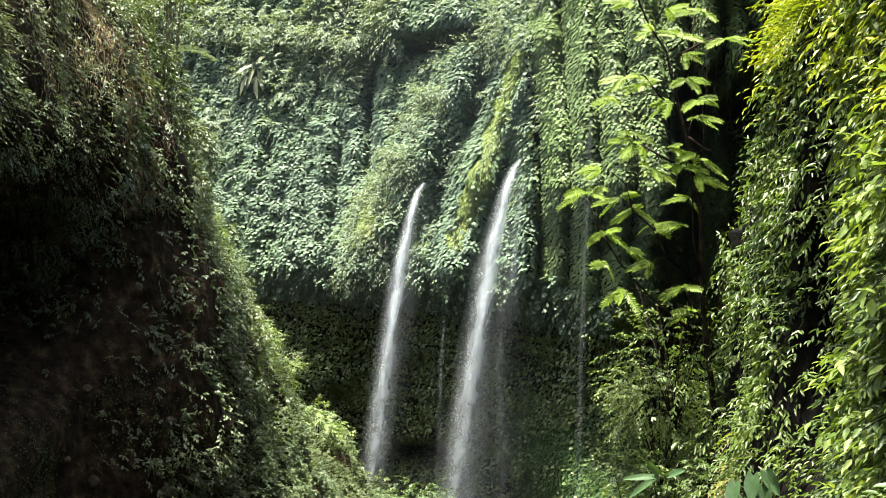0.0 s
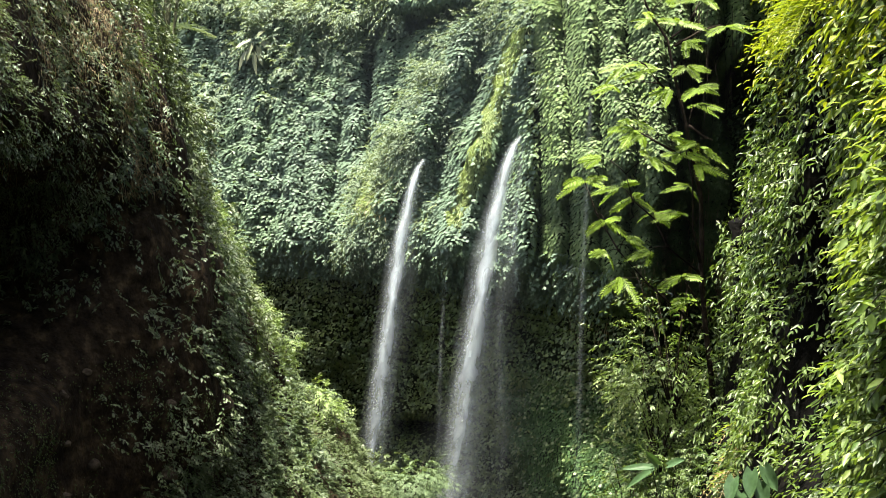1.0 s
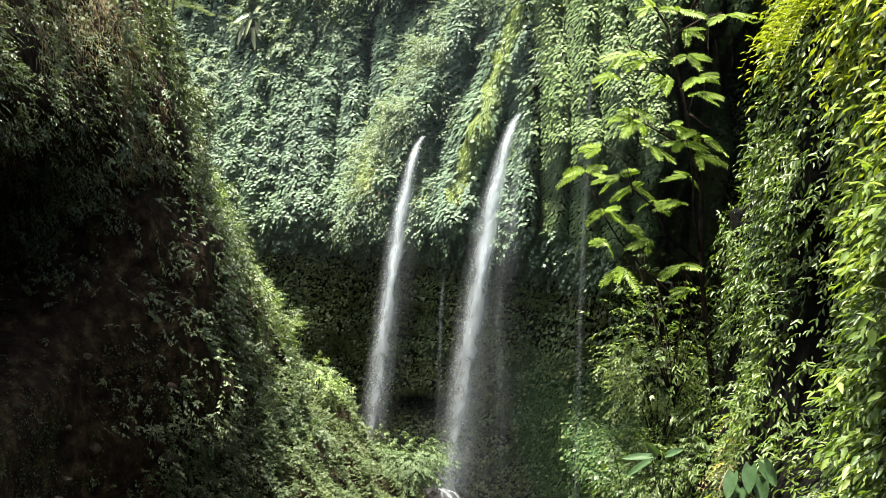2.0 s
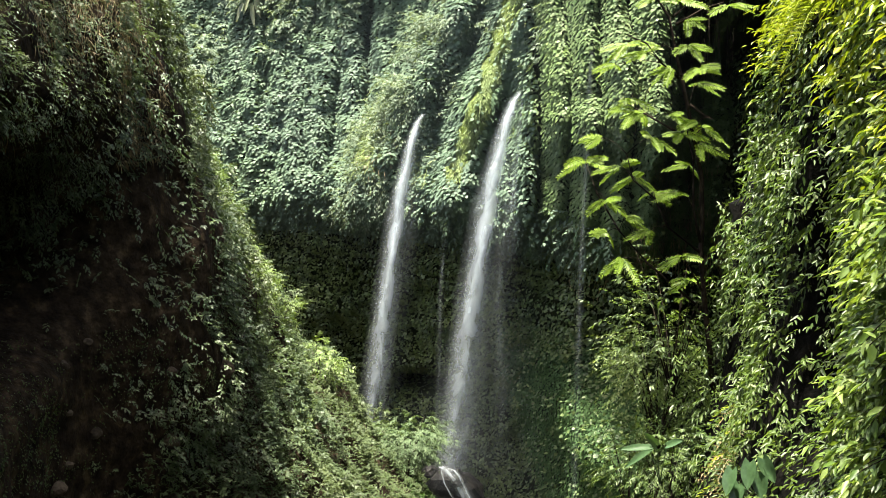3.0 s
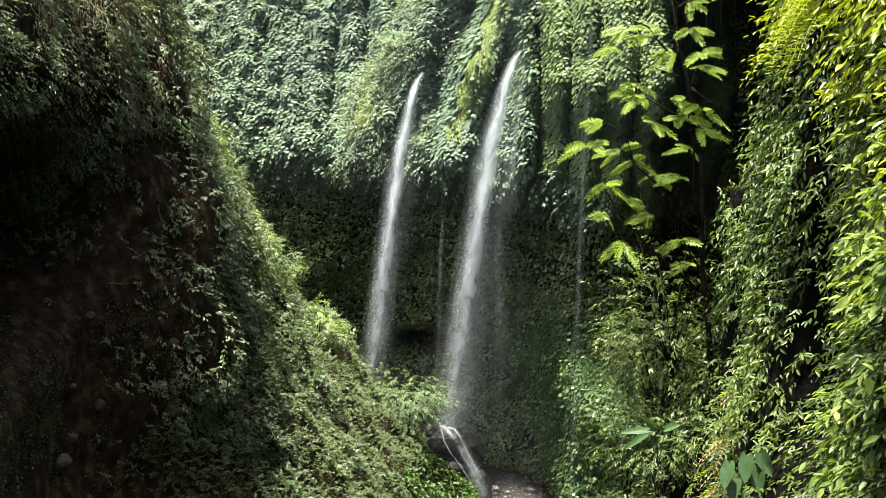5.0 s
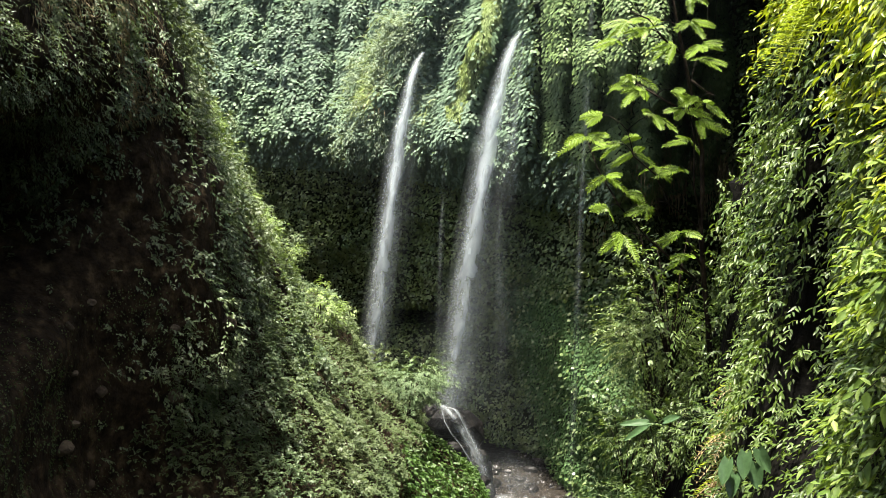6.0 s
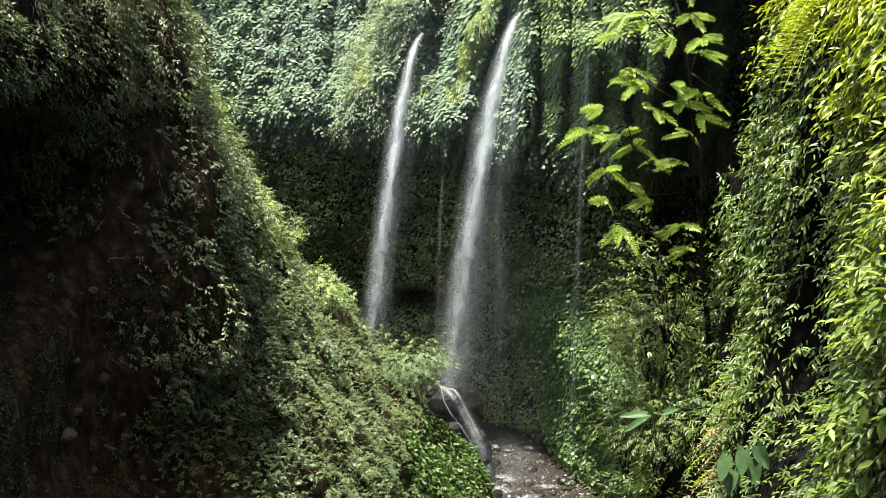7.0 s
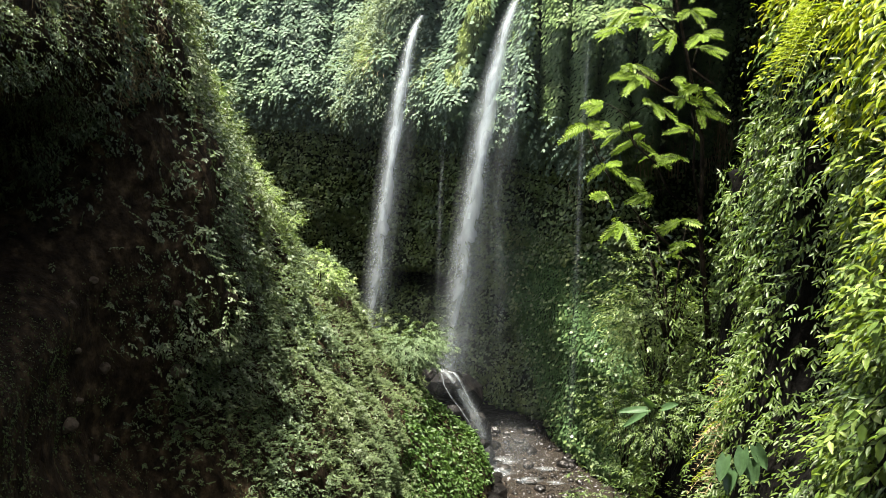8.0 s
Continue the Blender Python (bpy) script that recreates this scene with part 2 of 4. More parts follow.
def far_wall(x, z):
    """The head of the ravine: leans back above the lip at 25 m, hollow under it."""
    y = np.interp(x, (-45, -22, -7, 1, 6, 8, 10, 12.4, 30), (128, 116, 107, 97, 92, 87.5, 83, 80, 78))
    lean = np.interp(x, (3.5, 7.5, 10), (0.5, 0.4, 0.32))
    y = y + lean * np.clip(z - np.interp(x, (4, 7), (25, 31)), 0, 60)
    under = np.maximum(smooth(26 - z, 0, 2.5), 0.9 * smooth(x, 5.5, 7.5) * smooth(33.5 - z, 0, 5))
    y = y + under * (1.3 + 1.3 * smooth(x, -5, -1) + (2.2 + 1.8 * smooth(x, -6, -2)) * smooth(25 - z, 3, 15) + 2.5 * smooth(x, 5, 8)) 
    edge = x - (8.7 - 0.28 * z) - 0.3 * soft_noise(x / 2.0, 6.0, z / 1.3)
    y = y - smooth(18 - z, 0, 9) * (2.6 * smooth(edge, -0.35, 0.15) + 0.9 * np.clip(edge, 0, 6))
    y = y - 4.2 * ridge(x, z, 3.6, 46, -6.6, 26.5, 2.0) - 4.0 * ridge(x, z, 6.5, 43.8, 0.9, 27.0, 1.5) - 1.8 * ridge(x, z, 2.9, 35.5, 1.9, 31.0, 1.2)
    y = y + 2.8 * ridge(x, z, -6.4, 50, -6.7, 34, 0.7) + 4.5 * ridge(x, z, -4.6, 45.2, 3.0, 45.8, 0.9) + 1.2 * ridge(x, z, -9.5, 36, -10.0, 29, 0.6)
    y = y - 3.2 * smooth(z, 45.9, 47.0) * smooth(x, -6.0, -4.8) * (1 - smooth(x, 2.2, 3.6))
    y = y - 2.0 * np.clip(lumps(x, 9, z, 3.4, 2), -0.4, 1.1) * smooth(z + 0.5 * (-x - 12), 41.5, 45) * smooth(-x, 4, 7)
    y = y - 2.4 * curtain(x, z) * smooth(x, 5.0, 7) * smooth(z, 22, 27)
    y = y + 4.5 * ridge(x, z, -3.4, 9.2, 0.3, 9.6, 0.9)
    y = y + 10 * smooth(x - 0.06 * np.clip(24 - z, 0, 30), 14.8, 16.0) * (1 - smooth(z, 37.5, 42))
    calm = 1 - 0.6 * smooth(-x, 6.5, 9) * smooth(z, 26, 30)
    y = y - 0.8 * np.abs(np.sin(1.25 * (x - 0.15 * z + 0.8 * soft_noise(x / 3.0, 2.0, z / 6.0)))) ** 0.6 * smooth(z, 24, 28)
    y = y + 0.7 * soft_noise(x / 1.5, 7.0, z / 6.0) * smooth(z, 24, 28) + 0.5 * soft_noise(x / 0.8, 3.0, z / 4.0) * smooth(x, 4, 7)
    return y + calm * (0.9 * lumps(x, 0, z, 6.0, 3)) + 0.32 * lumps(x, 3, z, 1.2, 2)


def left_wall(y, z):
    """The flank: steep above, an overhung hollow in it, a 50 degree slope below that ends before the basin."""
    x = np.interp(z, (-3, 0, 2.6, 7, 13, 18, 23, 29.6, 34, 40, 64), (4.2, 3.6, 2.5, -0.9, -5.5, -8.2, -9.7, -10.8, -11.7, -13.4, -20))
    x = x + np.interp(z, (8, 17, 20, 23, 33, 38), (-1.5, -2.9, -3.2, -3.6, -0.4, -0.2)) * smooth(47.5 - y, -3, 4) - np.clip(y - 52, 0, 80) * 0.2 * smooth(z, 22, 36) - np.clip(y - 68, 0, 80) * 0.5 * smooth(z, 15, 24) - np.clip(y - 82, 0, 80) * 1.1
    x = x - 1.5 * smooth(57 - y, 0, 7) * smooth(24 - z, 0, 5) + 0.2 * smooth(y, 56, 59) * smooth(z, 14, 17) * (1 - smooth(z, 26, 29)) * (1 - smooth(y, 74, 80)) - 1.6 * smooth(y, 58, 62) * (1 - smooth(y, 69, 76)) * (1 - smooth(z, 7, 11))
    hole = np.exp(-(((y - 36.5) / 8.5) ** 2 + ((z - 29.4) / 3.8) ** 2) ** 2)
    x = x - 13.0 * hole
    x = x + 1.5 * np.exp(-(((y - 79.5) / 3.2) ** 2 + ((z - 4.6) / 2.2) ** 2))
    return x + 0.9 * lumps(4, y, z, 6.0, 3) * (0.5 + 0.5 * smooth(z, 16, 24)) + 0.22 * lumps(8, y, z, 1.3, 2) + 0.5 * lumps(5, y, z, 2.2, 2) * smooth(22 - z, 0, 5)


def right_wall(y, z):
    """The near bank, with a deep shaded recess behind it."""
    x = np.interp(y, (-60, 5, 13.7, 18, 21, 24, 30, 34), (7, 5.6, 5.5, 6.6, 7.2, 7.3, 7.5, 7.8))
    x = x - 0.2 * np.clip(28.5 - z, 0, 40) * smooth(y, 8, 22) - 0.4 * np.clip(24 - z, 0, 40) * (1 - smooth(y, 8, 22)) + 0.12 * np.clip(z - 34, 0, 40)
    back = np.interp(z, (24.8, 28.2, 31.5, 33.6), (35.2, 33.0, 31.8, 28.4))
    # The second term is an unseen overhang, added above view to darken the recess.
    x = x + 15 * smooth(y - back, 0, 5) - 9 * smooth(z, 47, 52) * smooth(y - back, 2, 6)
    x = x + 2.6 * np.exp(-((y - 23.2 + 0.05 * (z - 33)) / 1.5) ** 4) * smooth(z, 27, 30)
    return x + 0.5 * lumps(2, y, z, 3.0, 3) + 0.14 * lumps(6, y, z, 0.7, 2)


def on_far(a, b):
    return np.stack([a, far_wall(a, b), b], -1)


def tufted(size, deep):
    """The far wall's face with its cover of rounded leaf tufts, parted by narrow creases."""
    def place(a, b):
        u, v = a / size + 0.35 * soft_noise(a / (2.3 * size), 5.0, b / (2.3 * size)), b / (0.62 * size)
        bulge = np.clip(1.5 * np.abs(soft_noise(u, 1.7, v)), 0, 0.8) + 0.5 * np.abs(soft_noise(2.1 * u, 8.1, 2.1 * v))
        return np.stack([a, far_wall(a, b) - 0.1 - deep * bulge, b], -1)
    return place


def on_left(a, b):
    return np.stack([left_wall(a, b), a, b], -1)


def on_right(a, b):
    return np.stack([right_wall(a, b), a, b], -1)


def facing(place, a, b, toward):
    """Outward normals and the size of the patch for one unit of a and b."""
    e = 0.12
    n = np.cross(place(a + e, b) - place(a - e, b), place(a, b + e) - place(a, b - e)) / (4 * e * e)
    size = np.linalg.norm(n, axis=-1)
    n = n / size[:, None]
    return n * np.sign(n @ np.array(toward))[:, None], size


def mesh_object(name, verts, faces, mat, parent=None, smooth_on=False):
    me = bpy.data.meshes.new(name)
    me.from_pydata(verts, [], faces)
    me.materials.append(mat)
    if smooth_on:
        me.polygons.foreach_set("use_smooth", [True] * len(me.polygons))
    ob = new(name, me)
    ob.parent = parent
    return ob


def part(name, bm, mat, parent, label=""):
    me = bpy.data.meshes.new(name)
    bm.to_mesh(me)
    bm.free()
    me.materials.append(mat)
    ob = new(name, me)
    ob.parent = parent
    return tagged(ob, label)


def cliff(name, place, a0, a1, b0, b1, step, behind, mat, label):
    """A solid block of cliff: its front face, with a rim that runs back into the hill."""
    na, nb = int((a1 - a0) / step) + 1, int((b1 - b0) / step) + 1
    A, B = np.meshgrid(np.linspace(a0, a1, na), np.linspace(b0, b1, nb), indexing="ij")
    front = place(A.ravel(), B.ravel())
    verts = front.tolist()
    faces = [(i * nb + j, (i + 1) * nb + j, (i + 1) * nb + j + 1, i * nb + j + 1) for i in range(na - 1) for j in range(nb - 1)]
    rim = [i * nb for i in range(na)] + [(na - 1) * nb + j for j in range(1, nb)]
    rim += [i * nb + nb - 1 for i in range(na - 2, -1, -1)] + [j for j in range(nb - 2, 0, -1)]
    first = len(verts)
    for r in rim:
        v = list(verts[r])
        v["xyz".index(behind[0])] = behind[1]
        verts.append(v)
    for k in range(len(rim)):
        l = (k + 1) % len(rim)
        faces.append((rim[k], rim[l], first + l, first + k))
    faces.append(tuple(range(first, first + len(rim))))
    ob = mesh_object(name, verts, faces, mat, smooth_on=True)
    return tagged(ob, label, "cliff", kind="structure")


# ---- leaves ----
LEAF = (np.array([(0, 0, 0), (0.35, -0.5, 0.05), (0.75, -0.33, 0.0), (1, 0, -0.14), (0.75, 0.33, 0), (0.35, 0.5, 0.05), (0.35, 0, -0.05), (0.75, 0, -0.08)]),
        [(0, 1, 6), (1, 2, 7, 6), (2, 3, 7), (0, 6, 5), (6, 7, 4, 5), (7, 3, 4)])
SMALL = (np.array([(0, 0, 0), (0.28, -0.44, 0.07), (0.66, -0.4, 0.03), (1, 0, -0.14), (0.66, 0.4, 0.03), (0.28, 0.44, 0.07)]),
         [(0, 1, 2, 3), (0, 3, 4, 5)])
BLADE = (np.array([(0, -0.5, 0), (0, 0.5, 0), (0.4, -0.4, 0.1), (0.4, 0.4, 0.1), (0.75, -0.25, 0.05), (0.75, 0.25, 0.05), (1, 0, -0.15)]),
         [(0, 2, 3, 1), (2, 4, 5, 3), (4, 6, 5)])


def unit(v):
    return v / np.maximum(np.linalg.norm(v, axis=-1, keepdims=True), 1e-6)


def leaf_mesh(name, pos, nor, tip, length, width, mat, shape=SMALL, parent=None):
    """All leaves of a cover in one mesh: at pos, their faces turned to nor, pointing to tip."""
    t = unit(tip)
    n = unit(nor - (nor * t).sum(1, keepdims=True) * t)
    s = np.cross(t, n)
    v, f = shape
    P = pos[:, None] + length[:, None, None] * (v[None, :, 0:1] * t[:, None] + v[None, :, 2:3] * n[:, None]) + width[:, None, None] * v[None, :, 1:2] * s[:, None]
    count, per = len(pos), len(v)
    loops = np.concatenate([np.array(q) for q in f])
    sizes = np.array([len(q) for q in f])
    all_loops = (loops[None] + per * np.arange(count)[:, None]).ravel()
    all_sizes = np.tile(sizes, count)
    me = bpy.data.meshes.new(name)
    me.vertices.add(count * per)
    me.vertices.foreach_set("co", P.ravel())
    me.loops.add(len(all_loops))
    me.loops.foreach_set("vertex_index", all_loops)
    me.polygons.add(len(all_sizes))
    me.polygons.foreach_set("loop_start", np.concatenate([[0], np.cumsum(all_sizes)[:-1]]))
    me.update(calc_edges=True)
    me.materials.append(mat)
    ob = new(name, me)
    ob.parent = parent
    return ob


def scatter(rng, place, toward, box, per_metre, keep=None):
    """Points spread evenly over a surface, with its normals; keep thins them out."""
    a0, a1, b0, b1 = box
    count = int((a1 - a0) * (b1 - b0) * per_metre * 3.0)
    a, b = rng.uniform(a0, a1, count), rng.uniform(b0, b1, count)
    n, size = facing(place, a, b, toward)
    p = place(a, b)
    ok = rng.uniform(0, 3.0, count) < np.minimum(size, 3.0)
    if keep is not None:
        ok &= rng.uniform(0, 1, count) < keep(p[:, 0], p[:, 1], p[:, 2])
    return p[ok], n[ok]


def cover(rng, name, place, toward, box, per_metre, size, mat, label, keep=None, out=0.4, lift=0.7, droop=0.8, loose=0.45, slim=0.62, shape=SMALL, clump=1.6, category="foliage"):
    """A cover of leaves that hang from a surface, in lumps."""
    p, n = scatter(rng, place, toward, box, per_metre, keep)
    k = len(p)
    up = np.array((0, 0, 1.0))
    puff = np.clip(lumps(p[:, 0] + 31, p[:, 1], p[:, 2], clump, 2) * 0.7 + 0.5, 0, 1.4)
    p = p + n * (out * (0.25 + puff) * rng.uniform(0.1, 1.0, k) ** 0.6)[:, None]
    nor = unit(n * (1 - 0.4 * lift) + up * lift + rng.normal(0, loose, (k, 3)))
    tip = n * 0.45 - up * droop + rng.normal(0, loose, (k, 3))
    length = size * rng.uniform(0.6, 1.35, k)
    ob = leaf_mesh(name, p, nor, tip, length, length * slim * rng.uniform(0.8, 1.2, k), mat, shape)
    return tagged(ob, label, category, kind="stuff")


SHINGLE = (np.array([(0, 0, 0.04), (0.08, -0.42, -0.02), (0.52, -0.44, -0.06), (1, 0, -0.2), (0.52, 0.44, -0.06), (0.08, 0.42, -0.02)]),
           [(0, 1, 2, 3), (0, 3, 4, 5)])


def shingles(rng, name, place, toward, box, step, size, mat, label, keep=None, layers=2, wide=0.95, loose=0.1, out=0.12, lean=0.6, fine=0.4):
    """Broad leaves in close rows over a surface, all hanging tip down and lapping over one another."""
    a0, a1, b0, b1 = box
    store = [[], []]
    up = np.array((0, 0, 1.0))
    lengths = []
    for layer in range(layers):
        na, nb = int((a1 - a0) / step), int((b1 - b0) / (step * 0.85))
        A, B = np.meshgrid(np.arange(na), np.arange(nb), indexing="ij")
        a = a0 + step * (A + 0.5 * (B % 2) + 0.3 * layer + rng.uniform(-0.38, 0.38, A.shape)).ravel()
        b = b0 + step * 0.85 * (B + 0.5 * layer + rng.uniform(-0.3, 0.3, A.shape)).ravel()
        p = place(a, b)
        e = fine
        n = np.cross(place(a + e, b) - place(a - e, b), place(a, b + e) - place(a, b - e)) / (4 * e * e)
        grow = np.linalg.norm(n, axis=-1)
        n = n / grow[:, None]
        n = n * np.sign(n @ np.array(toward))[:, None]
        ok = np.ones(len(a), bool)
        if keep is not None:
            ok = rng.uniform(0, 1, len(a)) < keep(p[:, 0], p[:, 1], p[:, 2])
        p = p + n * (out * layer + rng.uniform(0, 0.3 * size, len(a)))[:, None]
        store[0].append(p[ok])
        store[1].append(n[ok])
        lengths.append((size * rng.uniform(0.75, 1.25, len(a)) * np.clip(grow, 1, 1.7) ** 0.5)[ok])
    p, n, length = np.concatenate(store[0]), np.concatenate(store[1]), np.concatenate(lengths)
    k = len(p)
    n = unit(n + np.array(toward) * 0.25)
    tip = n * lean - up * 0.8 + rng.normal(0, loose * 2, (k, 3))
    nor = n + up * 0.6 + rng.normal(0, loose, (k, 3))
    ob = leaf_mesh(name, p, nor, tip, length, length * wide * rng.uniform(0.8, 1.2, k), mat, SHINGLE)
    return tagged(ob, label, "foliage", kind="stuff")


def sprigs(rng, p, stem, reach, leaves, size, slim=0.36, sag=0.35):
    """Leaves in two rows along short stems: places, normals, tips, lengths and widths."""
    k = len(p)
    up = np.array((0, 0, 1.0))
    stem = unit(stem)
    side = unit(np.cross(stem, up) + rng.normal(0, 0.15, (k, 3)))
    out = [[], [], [], [], []]
    for i in range(leaves):
        f = (i + rng.uniform(0.3, 1.0, k)) / leaves
        turn = side * (1 if i % 2 else -1) * rng.uniform(0.4, 1.1, k)[:, None] * (1 - 0.6 * (i == leaves - 1))
        at = p + stem * (reach * f)[:, None] - up * (sag * reach * f * f)[:, None]
        tip = stem * 0.8 + turn - up * rng.uniform(0.1, 0.9, k)[:, None]
        nor = up * 0.9 + stem * 0.3 + rng.normal(0, 0.3, (k, 3))
        ln = size * rng.uniform(0.65, 1.25, k) * (0.75 + 0.4 * np.sin(np.pi * f))
        for store, v in zip(out, (at, nor, tip, ln, ln * slim * rng.uniform(0.8, 1.2, k))):
            store.append(v)
    return [np.concatenate(o) for o in out]


def sprig_cover(rng, name, place, toward, box, per_metre, size, mat, label, keep=None, leaves=6, reach=0.7, out=0.3, slim=0.36, shape=SMALL, fall=0.5, category="foliage", lean=(0, 0, 0)):
    """A cover of leafy stems that stand out from a surface and hang at their tips."""
    p, n = scatter(rng, place, toward, box, per_metre, keep)
    k = len(p)
    p = p + n * (out * np.clip(lumps(p[:, 0] + 11, p[:, 1], p[:, 2], 1.5, 2) * 0.8 + 0.4, -0.2, 1.5))[:, None]
    stem = n + np.array(lean) + rng.normal(0, 0.55, (k, 3)) - np.array((0, 0, 1.0)) * rng.uniform(-0.4, fall * 2, k)[:, None]
    ob = leaf_mesh(name, *sprigs(rng, p, stem, reach * rng.uniform(0.6, 1.3, k), leaves, size, slim), mat, shape)
    return tagged(ob, label, category, kind="stuff")


def tube(points, radii, sides=7):
    """A tapered stem along points, as vertices and faces."""
    verts, faces = [], []
    pts = [Vector(q) for q in points]
    for i, q in enumerate(pts):
        d = (pts[min(i + 1, len(pts) - 1)] - pts[max(i - 1, 0)]).normalized()
        a = d.orthogonal().normalized()
        b = d.cross(a)
        for k in range(sides):
            w = 2 * math.pi * k / sides
            verts.append(tuple(q + (a * math.cos(w) + b * math.sin(w)) * radii[i]))
    for i in range(len(pts) - 1):
        for k in range(sides):
            l = (k + 1) % sides
            faces.append((i * sides + k, i * sides + l, (i + 1) * sides + l, (i + 1) * sides + k))
    faces.append(tuple(range(sides))[::-1])
    faces.append(tuple((len(pts) - 1) * sides + k for k in range(sides)))
    return verts, faces


def bend(a, b, sag, steps=5):
    """Points from a to b along an arc that rises by sag in the middle."""
    a, b = Vector(a), Vector(b)
    return [a.lerp(b, i / steps) + Vector((0, 0, sag * math.sin(math.pi * i / steps))) for i in range(steps + 1)]


def stem_part(name, points, radii, mat, parent, sides=7):
    v, f = tube(points, radii, sides)
    return mesh_object(name, v, f, mat, parent, smooth_on=True)


def thing(name, place, label, category, group=""):
    ob = new(name)
    ob.location = place
    ob.empty_display_size = 0.2
    return tagged(ob, label, category, group)


def shrub(rng, name, base, high, wide, mat, label, sprig_count, size, slim=0.4, flat=0.0, bark=BARK, reach=0.6, limbs=7, trunk=0.07, leaves=6, category="shrub", group="", shape=SMALL, low=0.35):
    """A bush or small tree: limbs that fork out from one foot, and tiers of leafy sprigs with gaps between."""
    ob = thing(name, base, label, category, group)
    ends = []
    for i in range(limbs):
        w = 2.4 * i + rng.uniform(-0.4, 0.4)
        r = wide * 0.5 * rng.uniform(0.45, 1.0)
        tip = Vector((r * math.cos(w), r * math.sin(w), high * rng.uniform(low, 1.0)))
        pts = bend((rng.uniform(-0.05, 0.05), rng.uniform(-0.05, 0.05), -0.4), tip, 0.12 * high, 6)
        stem_part("limb", pts, [trunk * (1 - 0.8 * k / 6) for k in range(7)], bark, ob, 6)
        ends += [pts[3], pts[4], pts[5], pts[6], pts[6]]
    ends = np.array([tuple(e) for e in ends])
    at = ends[rng.integers(0, len(ends), sprig_count)] + rng.normal(0, 1, (sprig_count, 3)) * np.array((wide * 0.13, wide * 0.13, high * 0.07 * (1 - 0.5 * flat)))
    middle = np.array((0, 0, high * 0.5))
    stem = unit(at - middle) * np.array((1, 1, 0.6 - 0.5 * flat)) + rng.normal(0, 0.4, (sprig_count, 3)) * np.array((1, 1, 1 - 0.7 * flat))
    leaf_mesh("crown", *sprigs(rng, at, stem, reach * rng.uniform(0.6, 1.2, sprig_count), leaves, size, slim), mat, shape, ob)
    return ob


def frond(rng, name, start, way, length, pairs, leaflet, mat, parent, droop=0.25, slim=0.3, tilt=(0, 0, 0)):
    """A pinnate leaf: a thin midrib with pairs of narrow leaflets that shorten to the tip, all one piece."""
    start, way = Vector(start), Vector(way).normalized()
    side = way.cross(Vector((0, 0, 1))).normalized()
    up = (side.cross(way) + Vector(tilt)).normalized()
    side = way.cross(up).normalized()
    verts, faces = [], []
    for i in range(pairs + 1):
        t = i / pairs
        q = start + way * (t * length) - Vector((0, 0, droop * length * t * t))
        for sign in (-1, 1):
            verts.append(tuple(q + side * sign * 0.006))
        if i:
            n = len(verts)
            faces.append((rib[0], rib[1], n - 1, n - 2))
        rib = (len(verts) - 2, len(verts) - 1)
        if not i:
            continue
        for sign, base in ((-1, rib[0]), (1, rib[1])):
            ln = leaflet * (0.55 + 0.6 * math.sin(math.pi * (0.12 + 0.8 * t))) * rng.uniform(0.85, 1.1)
            tip = (side * sign + way * (0.35 + 0.5 * t) - Vector((0, 0, 0.18)) + Vector(rng.normal(0, 0.07, 3))).normalized()
            nor = (up + Vector(rng.normal(0, 0.12, 3))).normalized()
            sd = tip.cross(nor).normalized()
            n = len(verts)
            for along, wide, rise in ((0.42, -0.5, 0.06), (1, 0, -0.1), (0.42, 0.5, 0.06), (0.5, 0, -0.06)):
                verts.append(tuple(q + tip * along * ln + sd * wide * ln * slim + nor * rise * ln))
            faces += [(base, n, n + 3), (n, n + 1, n + 3), (base, n + 3, n + 2), (n + 3, n + 1, n + 2)]
    return mesh_object(name, verts, faces, mat, parent)


def stone_mesh(rng, name, size, mat, flat=0.7):
    bm = bmesh.new()
    bmesh.ops.create_icosphere(bm, subdivisions=2, radius=size)
    s = rng.uniform(0, 50)
    for v in bm.verts:
        c = v.co / size
        k = 1 + 0.3 * float(lumps(c.x + s, c.y, c.z, 0.9, 2)) + 0.22 * abs(float(soft_noise(c.x * 1.7 + s, c.y * 1.7, c.z * 1.7)))
        k = min(k, 1.12 + 0.1 * c.z)
        v.co = Vector((c.x * k * 1.15, c.y * k, c.z * k * flat)) * size
    me = bpy.data.meshes.new(name)
    bm.to_mesh(me)
    bm.free()
    me.materials.append(mat)
    return me


def sheet(name, line, widths, mat, parent, deep=0.25, across=10):
    """A falling sheet of water along a line: an arched band that bows out towards the viewer."""
    me_v, faces, uvs = [], [], []
    n = len(line)
    for i, (q, w) in enumerate(zip(line, widths)):
        for k in range(across + 1):
            u = k / across
            me_v.append((q[0] + (u - 0.5) * w, q[1] - deep * w * math.sin(math.pi * u), q[2]))
            uvs.append((u, i / (n - 1)))
    for i in range(n - 1):
        for k in range(across):
            a = i * (across + 1) + k
            faces.append((a, a + 1, a + across + 2, a + across + 1))
    me = bpy.data.meshes.new(name)
    me.from_pydata(me_v, [], faces)
    layer = me.uv_layers.new(name="UVMap")
    for lp in me.loops:
        layer.data[lp.index].uv = uvs[lp.vertex_index]
    me.materials.append(mat)
    me.polygons.foreach_set("use_smooth", [True] * len(me.polygons))
    ob = new(name, me)
    ob.parent = parent
    return ob


rng = np.random.default_rng(7)

# ---- the setting ----
cliff("cliff_far", on_far, -44, 30, -3, 58, 0.5, ("y", 175), MOSS_ROCK, "tall dark mossy rock wall at the head of the ravine")
